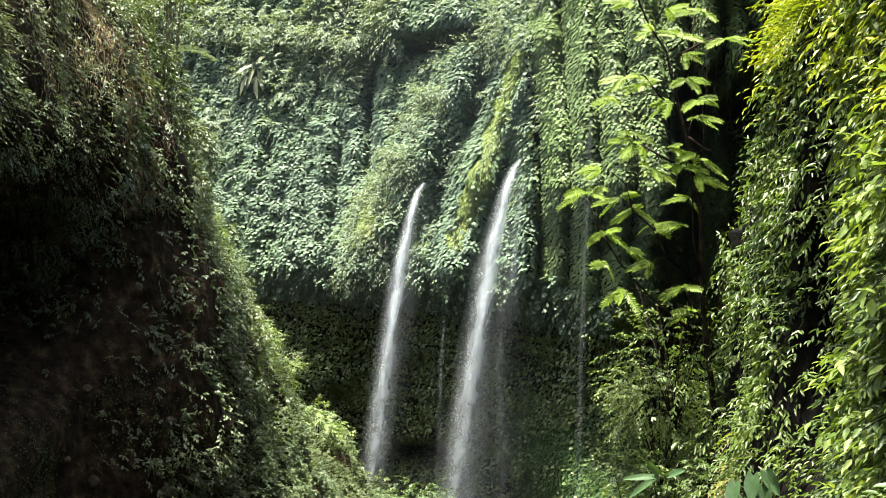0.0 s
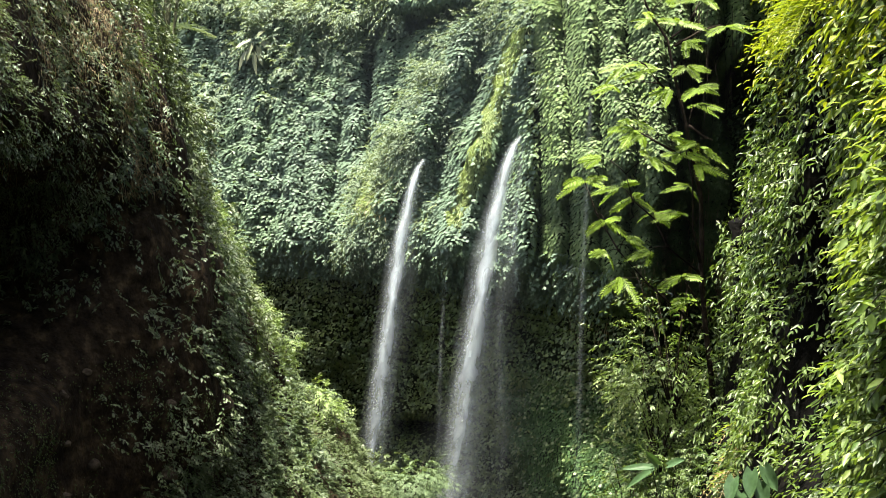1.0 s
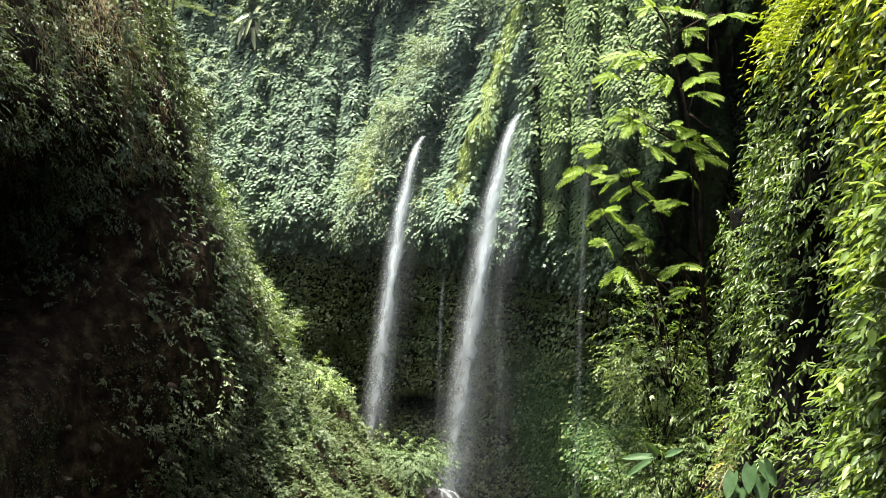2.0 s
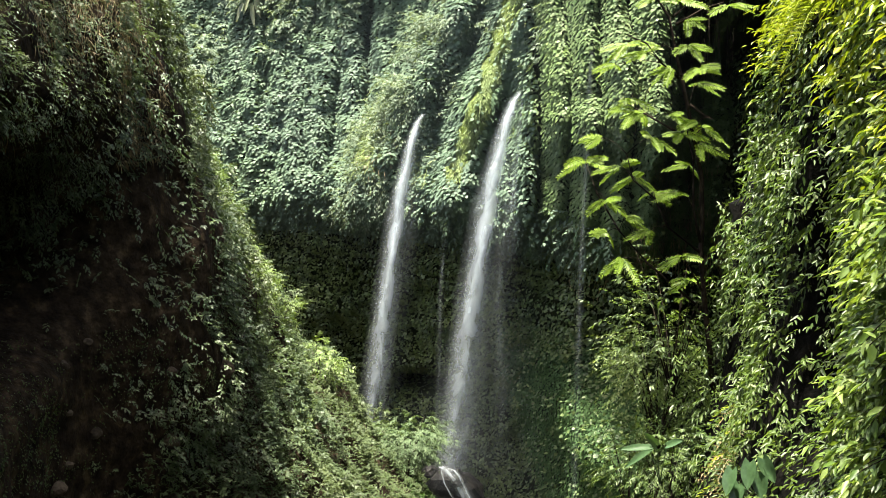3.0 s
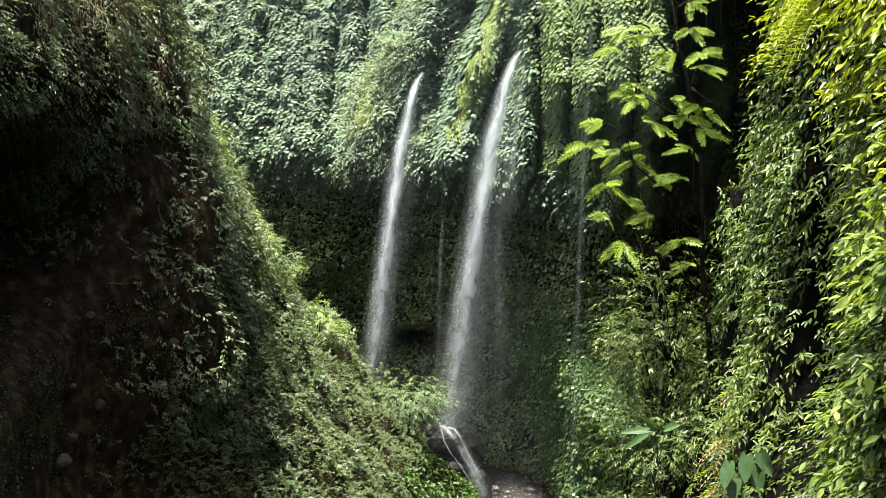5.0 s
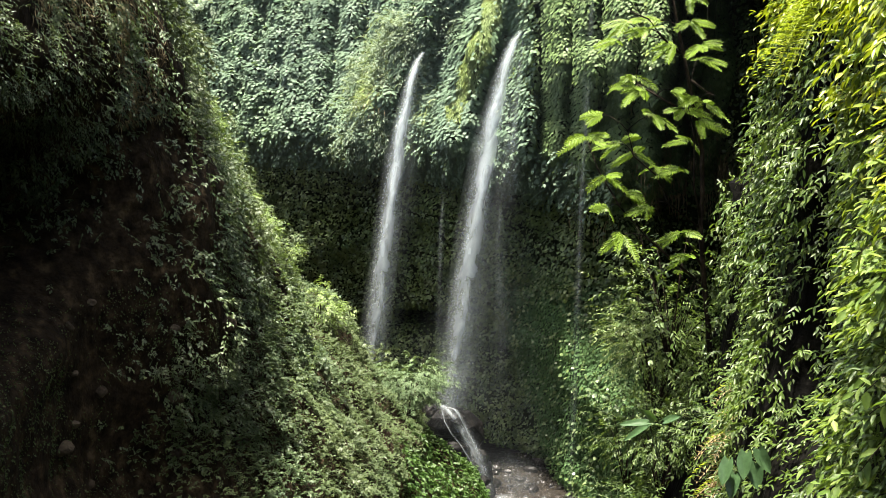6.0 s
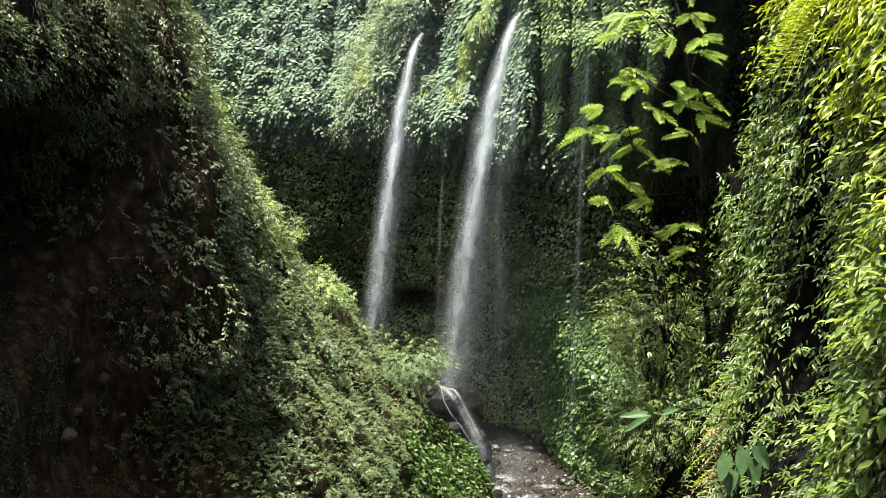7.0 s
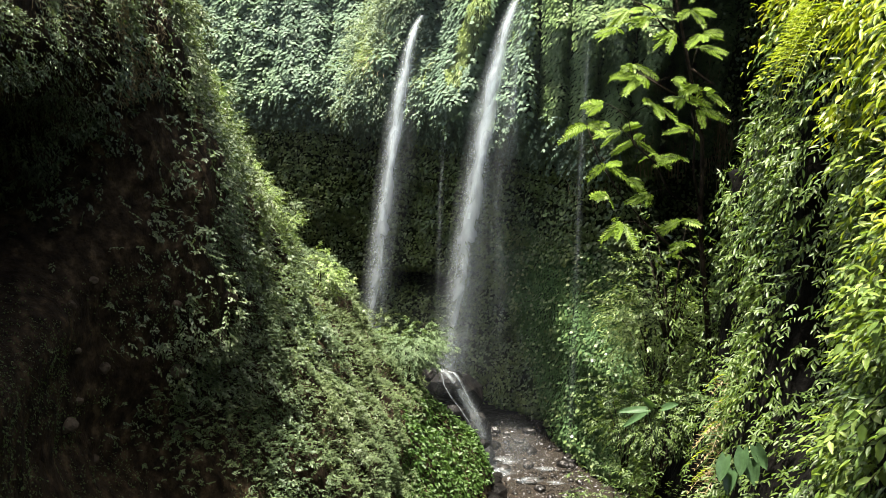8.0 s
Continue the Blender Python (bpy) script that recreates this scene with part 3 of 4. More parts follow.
cliff("cliff_left", on_left, -60, 135, -3, 44, 0.6, ("x", -75), SOIL, "steep dark earth flank of the ravine with a hollow")
cliff("cliff_right", on_right, -60, 90, -3, 54, 0.6, ("x", 60), SHADE_SOIL, "steep overgrown earth bank with a shaded recess")
gx, gy = np.meshgrid(np.linspace(-200, 200, 101), np.linspace(-200, 260, 116), indexing="ij")
gz = 0.3 * lumps(gx, gy, 0, 5, 2)
nb = gx.shape[1]
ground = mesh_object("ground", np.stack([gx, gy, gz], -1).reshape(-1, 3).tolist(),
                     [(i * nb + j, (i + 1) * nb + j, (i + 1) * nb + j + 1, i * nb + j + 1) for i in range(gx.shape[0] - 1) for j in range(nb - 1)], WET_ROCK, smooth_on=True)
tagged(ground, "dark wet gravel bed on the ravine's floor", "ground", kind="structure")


# ---- the far wall's plants ----
RIDGE_WEST = (3.6, 46, -6.6, 26.5)


def stripe(x, z):
    """The strip of grass along the sunny side of the east rib: a sharp edge on one side, ragged on the other."""
    t = (z - 27.4) / 16.0
    off = x - (0.95 + 5.4 * t) - 0.25 * soft_noise(x / 0.9, 2.0, z / 1.2)
    return smooth(off, -0.9, -0.6) * (1 - smooth(off, 0.1, 0.9)) * smooth(z, 27.0, 29.5) * (1 - smooth(z, 42.0, 43.6))


shingles(rng, "wall_ivy", tufted(1.2, 0.95), (0, -1, 0), (-30, 7.4, 22.5, 56), 0.205, 0.26, IVY, "dense grey-green climbing leaves hanging over the rock wall", lean=1.0, out=0.1, fine=0.16, loose=0.11, layers=3,
         keep=lambda x, y, z: (1 - smooth(x, 6.2, 7.0)) * (1 - 0.97 * smooth(stripe(x, z), 0.2, 0.6)) * (1 - 0.8 * smooth(ridge(x, z, -6.4, 50, -6.7, 34, 0.5), 0.3, 0.7)))
shingles(rng, "curtain_leaves", tufted(0.85, 0.6), (0, -1, 0), (6.0, 21.0, 22.5, 52), 0.16, 0.19, CURTAIN, "close pale green leaves on the wall's hanging folds", lean=0.9, out=0.08, fine=0.2, loose=0.08, layers=3,
         keep=lambda x, y, z: smooth(x, 6.2, 7.0) * smooth(curtain(x, z), 0.35, 0.55))
# Lighter leaf on the upper fold fronts only, with sunlight put into its colour.
shingles(rng, "hanging_leaves", tufted(0.7, 0.4), (0, -1, 0), (5.2, 20.4, 25, 50), 0.2, 0.22, FRESH, "long curtains of lit green leaves hanging down the wall", out=0.2, layers=2, loose=0.1, lean=0.9,
         keep=lambda x, y, z: 0.8 * smooth(z, 27, 34) * smooth(curtain(x, z), 0.55, 0.75) * smooth(soft_noise(x / 1.1, 3.0, z / 14.0) + 0.4 * lumps(x, 1, z, 1.5, 2), -0.4, 0.3))
# Grass kept very light: the rib's sunlit side is put into its colour.
cover(rng, "ridge_grass", on_far, (0, -1, 0), (-1, 8, 26, 45), 420, 0.24, GRASS, "bright yellow-green grass along a sunlit rib of the wall", out=0.35,
      keep=lambda x, y, z: stripe(x, z), loose=0.2, slim=0.28, clump=1.5)
cover(rng, "lip_grass", on_far, (0, -1, 0), (-9, 1, 25, 34), 150, 0.9, GRASS, "straw-coloured grass tufts on the lip beside the fall", out=0.6,
      keep=lambda x, y, z: np.maximum(ridge(x, z, -4.6, 33, -6.0, 28, 0.9), ridge(x, z, -1.6, 30, -2.6, 26.5, 0.9)), shape=BLADE, slim=0.09, droop=0.9)
cover(rng, "lip_straw", on_far, (0, -1, 0), (-9, 1, 26, 34), 34, 1.1, DRY, "dry brown blades hanging among the lip's grass", out=0.6,
      keep=lambda x, y, z: np.maximum(ridge(x, z, -4.4, 32.4, -5.4, 29, 0.7), 0.6 * ridge(x, z, -1.9, 29.5, -2.6, 27.5, 0.6)), shape=BLADE, slim=0.08, droop=1.2)
sprig_cover(rng, "rib_shrubs", on_far, (0, -1, 0), (-9, 8, 25, 50), 20, 0.28, CREST, "pale bushy growth along the rib above the fall",
            keep=lambda x, y, z: ridge(x, z, *RIDGE_WEST, 1.9) * smooth(lumps(x, 4, z, 1.6, 2), -0.5, 0.2) * (1 - smooth(stripe(x, z), 0.2, 0.6)), reach=1.4, out=1.1, leaves=8, fall=0.6, slim=0.45)
sprig_cover(rng, "fold_shrubs", on_far, (0, -1, 0), (4, 12, 30, 50), 5, 0.3, CREST, "pale leafy tufts on the heads of the hanging folds",
            keep=lambda x, y, z: ridge(x, z, 8.2, 48, 5.9, 38, 1.3) * smooth(lumps(x, 4, z, 1.6, 2), -0.5, 0.2), reach=1.0, out=0.6, leaves=8, fall=0.6, slim=0.45)
sprig_cover(rng, "crest_shrubs", on_far, (0, -1, 0), (-32, -3, 36, 55), 8.0, 0.4, CREST, "tangled pale green bushes on the upper wall",
            keep=lambda x, y, z: smooth(z + 0.5 * (-x - 12) + 2 * lumps(x, y, z, 4, 2), 40, 43) * smooth(lumps(x, 9, z, 3.4, 2) + 0.4 * lumps(x, 2, z, 1.2, 1), -0.25, 0.25), reach=1.5, out=1.3, leaves=9, fall=0.4, slim=0.45)
shingles(rng, "low_ivy", tufted(1.2, 1.0), (0, -1, 0), (-18.5, 14, 0, 25.5), 0.185, 0.21, HOLLOW_LEAF, "dark green leaves clinging to the hollow lower wall", lean=1.0, loose=0.3, fine=0.16,
         keep=lambda x, y, z: (0.45 + 0.55 * smooth(lumps(x, 2, z, 1.4, 2), -0.4, 0.2)) * (1 - 0.8 * smooth(x - (8.6 - 0.28 * z), 0.0, 0.6) * (1 - smooth(z, 13.5, 16))))
shingles(rng, "foot_leaves", tufted(0.8, 0.45), (0, -1, 0), (3.0, 14, 0, 20), 0.135, 0.145, FOOT, "fresh green leaves spread over the lower wall by the stream", out=0.15, fine=0.2, loose=0.1,
         keep=lambda x, y, z: smooth(x - (8.6 - 0.28 * z) + 0.6 * lumps(x, y, z, 3, 2), -0.6, 0.6) * (1 - smooth(z + 1.2 * lumps(x, y, z, 2, 2), 14.5, 18.5)))
shingles(rng, "recess_moss", tufted(0.9, 0.4), (0, -1, 0), (14.0, 25, 12, 38), 0.24, 0.24, HOLLOW_LEAF, "sparse dark leaves and moss on the recess's damp wall", lean=0.8, loose=0.3,
         keep=lambda x, y, z: 0.25 + 0.6 * smooth(lumps(x, 2, 0.4 * z, 1.6, 2), -0.2, 0.4))
cover(rng, "recess_straw", on_far, (0, -1, 0), (9.5, 24, 20, 36), 16, 1.2, DRY, "brown withered strands hanging on the recess's wall", out=0.3, droop=2.0, loose=0.15, slim=0.05, shape=BLADE,
      keep=lambda x, y, z: smooth(lumps(x, 5, 0.5 * z, 2.0, 2), -0.1, 0.4) * (1 - 0.75 * smooth(z, 27, 33)) * smooth(z, 20, 23))
sprig_cover(rng, "ledge_tuft", on_far, (0, -1, 0), (8, 12, 21, 28), 14, 0.24, CREST, "pale hanging tuft of leaves beside the trickle",
            keep=lambda x, y, z: ridge(x, z, 9.4, 25.5, 9.8, 23.0, 0.6), reach=0.9, out=0.5, leaves=8, fall=1.4, slim=0.5)
sprig_cover(rng, "lip_fringe", on_far, (0, -1, -0.3), (-20, 12, 23.5, 26.5), 5.0, 0.32, IVY, "fringe of hanging leaves along the overhang", reach=1.4, out=0.5, leaves=10, fall=1.4, slim=0.7)

# ---- the left flank's plants ----
sprig_cover(rng, "flank_leaves", on_left, (1, 0, 0), (44, 84, 12, 43.5), 19.0, 0.16, DARK_LEAF, "dark green leafy stems on the shaded flank of the ravine", leaves=6, reach=0.48, out=0.9, slim=0.54,
            keep=lambda x, y, z: (1 - 0.7 * smooth(y, 64, 68)) * (0.04 + 0.3 * smooth(z, 20, 25) + 0.66 * smooth(lumps(x, y, z, 5, 3) + 0.12 * (y - 47) + 0.05 * (z - 24), -0.5, 0.5)) * (0.25 + 0.75 * smooth(lumps(x, y + 7, z, 1.9, 2), -0.45, 0.1)) * (1 - 0.92 * np.exp(-(((y - 35.0) / 12.2) ** 2 + ((z - 26.3) / 5.6) ** 2) ** 2)) * (1 - 0.9 * np.exp(-(((y - 44.0) / 3.6) ** 2 + ((z - 25.6) / 2.8) ** 2) ** 2)))
sprig_cover(rng, "flank_top_leaves", on_left, (1, 0, 0), (29, 45, 28, 43.5), 34.0, 0.095, DARK_LEAF, "small dull green leaves on the flank's overhanging brow", leaves=7, reach=0.42, out=0.8, slim=0.5,
            keep=lambda x, y, z: (0.15 + 0.85 * smooth(lumps(x, y + 7, z, 1.7, 2), -0.4, 0.2)) * (1 - 0.95 * np.exp(-(((y - 35.0) / 12.2) ** 2 + ((z - 26.3) / 5.6) ** 2) ** 2)))
cover(rng, "flank_grass", on_left, (1, 0, 0), (28, 50, 32, 43.5), 85, 0.3, DRY, "dry brown grass hanging on the upper flank", shape=BLADE, slim=0.08, out=0.4, droop=1.2,
      keep=lambda x, y, z: smooth(lumps(x, y, z, 4, 2), -0.2, 0.5))
sprig_cover(rng, "flank_shrubs", on_left, (1, 0, 0), (30, 50, 31.5, 43.5), 4, 0.12, DARK_LEAF, "lighter bushy stems on the upper flank", leaves=8, reach=1.1, out=0.6,
            keep=lambda x, y, z: smooth(lumps(x + 9, y, z, 4, 2), -0.3, 0.4))
sprig_cover(rng, "edge_shrubs", on_left, (1, 0.4, 0), (56, 74, 17, 43.5), 9, 0.17, FRESH, "lit yellow-green shrubs along the flank's outer edge", leaves=8, reach=0.5, out=0.4,
            keep=lambda x, y, z: smooth(y + 2.0 * lumps(x, y, z, 3, 2), 57, 64))
sprig_cover(rng, "slope_herbs", on_left, (1, 0, 0.5), (42, 88, 0, 21), 26.0, 0.145, SLOPE_LEAF, "pale green herbs covering the slope below the flank", leaves=5, reach=0.36, out=0.65, slim=0.55, fall=0.1, lean=(0, 0, 0.5),
            keep=lambda x, y, z: smooth(x + 0.16 * (y - 50) + 0.7 * np.clip(z - 16, -9, 3) * (1 - smooth(y, 57, 65)) + 1.4 * lumps(x, y, z, 3, 2), -11.3, -8.0) * (1 - smooth(x - 0.1 * (y - 78), -2.3, -1.3) * smooth(y, 66, 70)))
cover(rng, "mound_leaves", on_left, (1, 0, 0.5), (66, 86, 0.5, 11), 60, 0.26, MOUND, "bright green broad-leaved creeper on the mound by the stream", out=0.4,
      keep=lambda x, y, z: smooth(x - 0.1 * (y - 78) + 0.5 * lumps(x, y, z, 2, 2), -2.6, -1.2) * smooth(z + 0.4 * lumps(x, y, z, 1.0, 2), 2.4, 3.4), lift=0.9)

cover(rng, "flank_seedlings", on_left, (1, 0, 0), (34, 64, 9, 26), 55, 0.085, SLOPE_LEAF, "scattered tiny leaves on the bare dark earth", out=0.1, lift=0.6, loose=0.6,
      keep=lambda x, y, z: smooth(lumps(x, y, z, 2, 2), -0.5, 0.4))

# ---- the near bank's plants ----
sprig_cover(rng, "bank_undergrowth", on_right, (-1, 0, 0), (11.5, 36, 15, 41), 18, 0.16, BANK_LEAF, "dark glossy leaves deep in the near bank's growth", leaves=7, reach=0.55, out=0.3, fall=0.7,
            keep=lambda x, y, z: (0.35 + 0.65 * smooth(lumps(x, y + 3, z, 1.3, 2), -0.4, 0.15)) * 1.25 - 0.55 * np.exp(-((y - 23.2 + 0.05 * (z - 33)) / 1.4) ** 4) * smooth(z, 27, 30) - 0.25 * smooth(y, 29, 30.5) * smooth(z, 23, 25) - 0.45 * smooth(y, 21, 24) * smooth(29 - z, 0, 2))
# Lighter leaf than the bank's inner growth: the sun is put into its colour.
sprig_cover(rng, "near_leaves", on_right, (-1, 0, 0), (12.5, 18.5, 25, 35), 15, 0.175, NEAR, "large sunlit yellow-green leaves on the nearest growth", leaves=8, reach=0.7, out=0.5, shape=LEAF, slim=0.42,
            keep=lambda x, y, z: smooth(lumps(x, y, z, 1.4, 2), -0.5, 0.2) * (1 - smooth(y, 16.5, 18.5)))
sprig_cover(rng, "bank_far_leaves", on_right, (-1, 0, 0), (34, 88, 0, 44), 1.6, 0.45, BANK_LEAF, "dark leaves in the shaded recess", leaves=7, reach=1.0, out=0.4,
            keep=lambda x, y, z: 0.45 + 0.55 * smooth(24 - z, 0, 6))
# Yellower leaf towards the top only; its colour carries the sunlight there.
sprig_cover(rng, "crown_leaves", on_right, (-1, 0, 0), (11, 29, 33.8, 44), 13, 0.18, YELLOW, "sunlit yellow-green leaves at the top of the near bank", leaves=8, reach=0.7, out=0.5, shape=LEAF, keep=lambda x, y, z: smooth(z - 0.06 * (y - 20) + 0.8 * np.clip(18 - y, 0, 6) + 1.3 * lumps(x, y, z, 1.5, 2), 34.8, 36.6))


cover(rng, "bank_moss", on_right, (-1, 0.3, 0), (26.0, 33.5, 25, 34), 170, 0.08, FRESH, "bright green moss hanging on the bank's outer corner", out=0.25, droop=1.2, slim=0.4,
      keep=lambda x, y, z: smooth(lumps(x, y, z, 1.2, 2), -0.5, 0.3) * smooth(y, 26.5, 28.5))


roots_at = np.stack([rng.uniform(15.6, 19, 45), rng.uniform(76, 84, 45), rng.uniform(38, 44, 45)], -1)
roots_long = rng.uniform(2, 6, 45)
roots = leaf_mesh("hanging_roots", roots_at, np.tile((0, -1.0, 0), (45, 1)) + rng.normal(0, 0.2, (45, 3)), np.tile((0, 0, -1.0), (45, 1)) + rng.normal(0, 0.03, (45, 3)), roots_long, np.full(45, 0.035), BARK, BLADE)
tagged(roots, "thin dark roots hanging in the shaded recess", "roots", kind="stuff")


# ---- falling water ----
def fall_line(top, foot, throw, steps=40):
    """The path of water that shoots out sideways and drops."""
    out = []
    for i in range(steps + 1):
        t = i / steps
        f = 0.35 * t + 0.65 * math.sqrt(t)
        out.append((top[0] + (foot[0] - top[0]) * f, top[1] + (foot[1] - top[1]) * f - throw * math.sin(math.pi * t) * 0.3, top[2] + (foot[2] - top[2]) * t))
    return out


def waterfall(top, foot, wide, label, veil_shift, throw=1.0, loose=False):
    ob = thing("waterfall", foot, label, "waterfall")
    inv = Vector(foot)
    def local(line):
        return [tuple(Vector(q) - inv) for q in line]
    line = fall_line(top, foot, throw)
    n = len(line)
    sheet("jet", local(line), [wide * (0.55 + 0.9 * min(1, i / 12) + 0.9 * i / n) for i in range(n)], JET, ob)
    core = [(x + 0.1 * math.sin(i * 0.5), y - 0.35, z) for i, (x, y, z) in enumerate(line)]
    sheet("core", local(core), [wide * (0.35 + 0.5 * min(1, i / 10)) * (1 + 0.2 * math.sin(i * 0.9) + 0.12 * math.sin(i * 2.3)) for i in range(n)], CORE, ob)
    veil = [(x + veil_shift * min(1, i / 14), y + 0.5, z) for i, (x, y, z) in enumerate(line)]
    tagged(sheet("veil", local(veil), [wide * (0.6 + 2.2 * min(1, i / 20)) for i in range(n)], VEIL, ob), "thin drifting spray")
    if loose:
        drops = [(top[0] + 0.15 - 0.06 * k, top[1] - 0.5 - 0.6 * math.sin(0.08 * k), top[2] - 0.2 - 0.62 * k) for k in range(21)]
        tagged(sheet("drops", local(drops), [wide * (0.35 + 1.1 * k / 20) for k in range(21)], DROPS, ob), "loose drops falling straight from the lip")
    return ob


waterfall((-1.5, 98.2, 33.2), (-5.9, 94.5, 6.5), 1.3, "slender white waterfall leaping from the overgrown lip", 0.9)
waterfall((5.9, 91.2, 35.0), (0.45, 87.8, 7.0), 1.6, "tall white waterfall dropping onto a dark boulder", 1.6, loose=True)
for top, foot, wide, label in (((9.9, 81.6, 37.5), (8.7, 79.5, 1.0), 1.0, "faint trickle of water falling past hanging leaves"),
                               ((0.3, 96.0, 25.4), (-0.4, 94.5, 9.0), 1.0, "thin veil of water dripping from the overhang"),
                               ((4.3, 92.5, 26.0), (4.6, 92.0, 6.0), 2.2, "thin curtain of drops under the overhang")):
    drip = thing("trickle", foot, label, "waterfall")
    sheet("veil", [tuple(Vector(q) - Vector(foot)) for q in fall_line(top, foot, 0.0)], [wide * (0.5 + 0.5 * i / 40) for i in range(41)], TRICKLE, drip)
    sheet("strand", [tuple(Vector(q) - Vector(foot) + Vector((0.1 * wide * math.sin(0.3 * i), -0.3, 0))) for i, q in enumerate(fall_line(top, foot, 0.0))], [wide * 0.4] * 41, TRICKLE, drip)

mist = thing("mist", (1.5, 86.0, 0.6), "pale drifting spray round the feet of the falls", "mist")
sheet("spray", [(0.6 * math.sin(i), -1.0, 17 - 17 * i / 12) for i in range(13)], [11 + 7 * i / 12 for i in range(13)], MIST, mist, 0.1)
# One upright sheet stands in for lit, hazy air before the wall.
haze = thing("mist", (-2.0, 76.0, 0.6), "thin sheet standing in for bright hazy air before the far wall", "mist")
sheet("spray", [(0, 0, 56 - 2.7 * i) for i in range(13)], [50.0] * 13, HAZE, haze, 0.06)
sheet("spray", [(2.5, 4.5, 23 - 22 * i / 12) for i in range(13)], [9 + 5 * i / 12 for i in range(13)], MIST, mist, 0.1)
sheet("spray", [(1.8 + 0.2 * i, -3.5, 5.5 - 5.3 * i / 12) for i in range(13)], [4.5 + 2 * i / 12 for i in range(13)], SPRAY, mist, 0.2)

sheet("spray", [(0.2 - 0.08 * i, -0.8, 13.5 - 7.5 * i / 12) for i in range(13)], [2.2 + 3.8 * i / 12 for i in range(13)], SPRAY, mist, 0.2)
sheet("spray", [(3.4 + 0.1 * i, -2.0, 4.2 - 3.9 * i / 12) for i in range(13)], [4.0 + 4.5 * i / 12 for i in range(13)], SPRAY, mist, 0.1)

# ---- boulders, cascade and stream ----
for x, y, z, s in ((0.4, 88.8, 4.6, 2.2), (-0.9, 87.2, 7.0, 0.6), (1.7, 88.6, 1.6, 2.0), (0.4, 87.2, 6.2, 1.3), (0.9, 86.2, 4.4, 0.9), (1.5, 86.4, 3.0, 1.2), (1.0, 86.2, 6.7, 0.55), (2.4, 86.9, 3.4, 0.9), (2.6, 86.4, 1.0, 1.1), (1.5, 84.6, 1.8, 1.2), (2.1, 83.2, 1.0, 1.0), (3.0, 84.6, 2.6, 0.4), (3.0, 79.2, 0.9, 1.2), (2.9, 77.0, 0.7, 1.3), (3.1, 81.2, 0.8, 0.9)):
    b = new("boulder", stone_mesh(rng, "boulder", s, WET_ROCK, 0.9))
    b.location = (x, y, z)
    tagged(b, "dark wet boulder at the foot of the waterfall", "rock", "boulders under the waterfall")
cascade = thing("cascade", (2.4, 86.0, 0.4), "white water tumbling over dark boulders", "waterfall")
STRANDS = (([(-0.2, 86.3, 7.9), (0.3, 86.0, 7.6), (0.9, 85.9, 6.9), (1.5, 85.8, 5.9), (2.1, 85.7, 4.8), (2.6, 85.6, 3.6), (3.0, 85.5, 2.3), (3.3, 85.4, 0.6)], (0.8, 1.0, 0.8, 1.1, 1.4, 1.5, 1.6, 2.2)),
           ([(0.35, 86.0, 7.8), (0.85, 85.8, 7.7), (1.3, 85.7, 7.1), (1.7, 85.6, 6.2), (2.2, 85.5, 5.2), (2.8, 85.4, 4.0)], (0.5, 0.5, 0.35, 0.3, 0.35, 0.5)),
           ([(-0.1, 86.0, 7.7), (0.1, 85.7, 6.8), (0.6, 85.6, 5.9), (1.3, 85.5, 5.0), (1.9, 85.4, 4.0), (2.5, 85.3, 2.6)], (0.3, 0.2, 0.22, 0.25, 0.35, 0.5)))
for strand, breadths in STRANDS:
    sheet("strand", [tuple(Vector(q) - Vector((2.4, 86.0, 0.4))) for q in strand], list(breadths), FOAM, cascade, 0.15)
tagged(sheet("apron", [tuple(Vector(q) - Vector((2.4, 86.3, 0.2))) for q in STRANDS[0][0]], [1.6, 1.9, 1.9, 2.1, 2.3, 2.5, 2.6, 3.0], SPRAY, cascade, 0.15), "thin white film over the boulders")
for x, y, z, wide, long in ((4.2, 84.5, 0.45, 3.0, 2.2), (6.2, 83.0, 0.42, 2.6, 1.2), (3.6, 81.5, 0.42, 1.8, 1.0), (7.6, 85.0, 0.42, 1.6, 0.9), (5.2, 79.0, 0.42, 2.2, 0.9), (4.4, 86.5, 0.44, 3.4, 2.0), (8.2, 82.5, 0.42, 1.6, 0.8)):
    tagged(sheet("foam", [(x - 2.4 + 0.3 * math.sin(2 * k), y - 86.0 + long * (0.5 - k / 6), z - 0.4 + 0.04 * math.sin(k)) for k in range(7)], [wide * math.sin(math.pi * (0.12 + 0.76 * k / 6)) for k in range(7)], FROTH, cascade, 0.0), "patch of white foam on the pool")

wm, wnodes, wlinks, wbsdf = material("stream_water")
whitecap = ramp(wnodes, wlinks, noise_node(wnodes, wlinks, 3.2, 14.0, (1.0, 0.7, 1.0)), [(0.6, (0, 0, 0)), (0.8, (1, 1, 1))])
wlinks.new(mixed(wnodes, wlinks, whitecap, (0.018, 0.015, 0.012), (0.28, 0.29, 0.3)), wbsdf.inputs["Base Color"])
wbsdf.inputs["Roughness"].default_value = 0.22
wb = wnodes.new("ShaderNodeBump")
wb.inputs["Strength"].default_value, wb.inputs["Distance"].default_value = 0.5, 0.2
wlinks.new(noise_node(wnodes, wlinks, 2.5, 5.0), wb.inputs["Height"])
wlinks.new(wb.outputs[0], wbsdf.inputs["Normal"])
sx, sy = np.meshgrid(np.linspace(-8, 14, 60), np.linspace(-60, 97, 300), indexing="ij")
sz = 0.2 + 0.08 * lumps(sx, sy, 4, 1.5, 2)
nb = sx.shape[1]
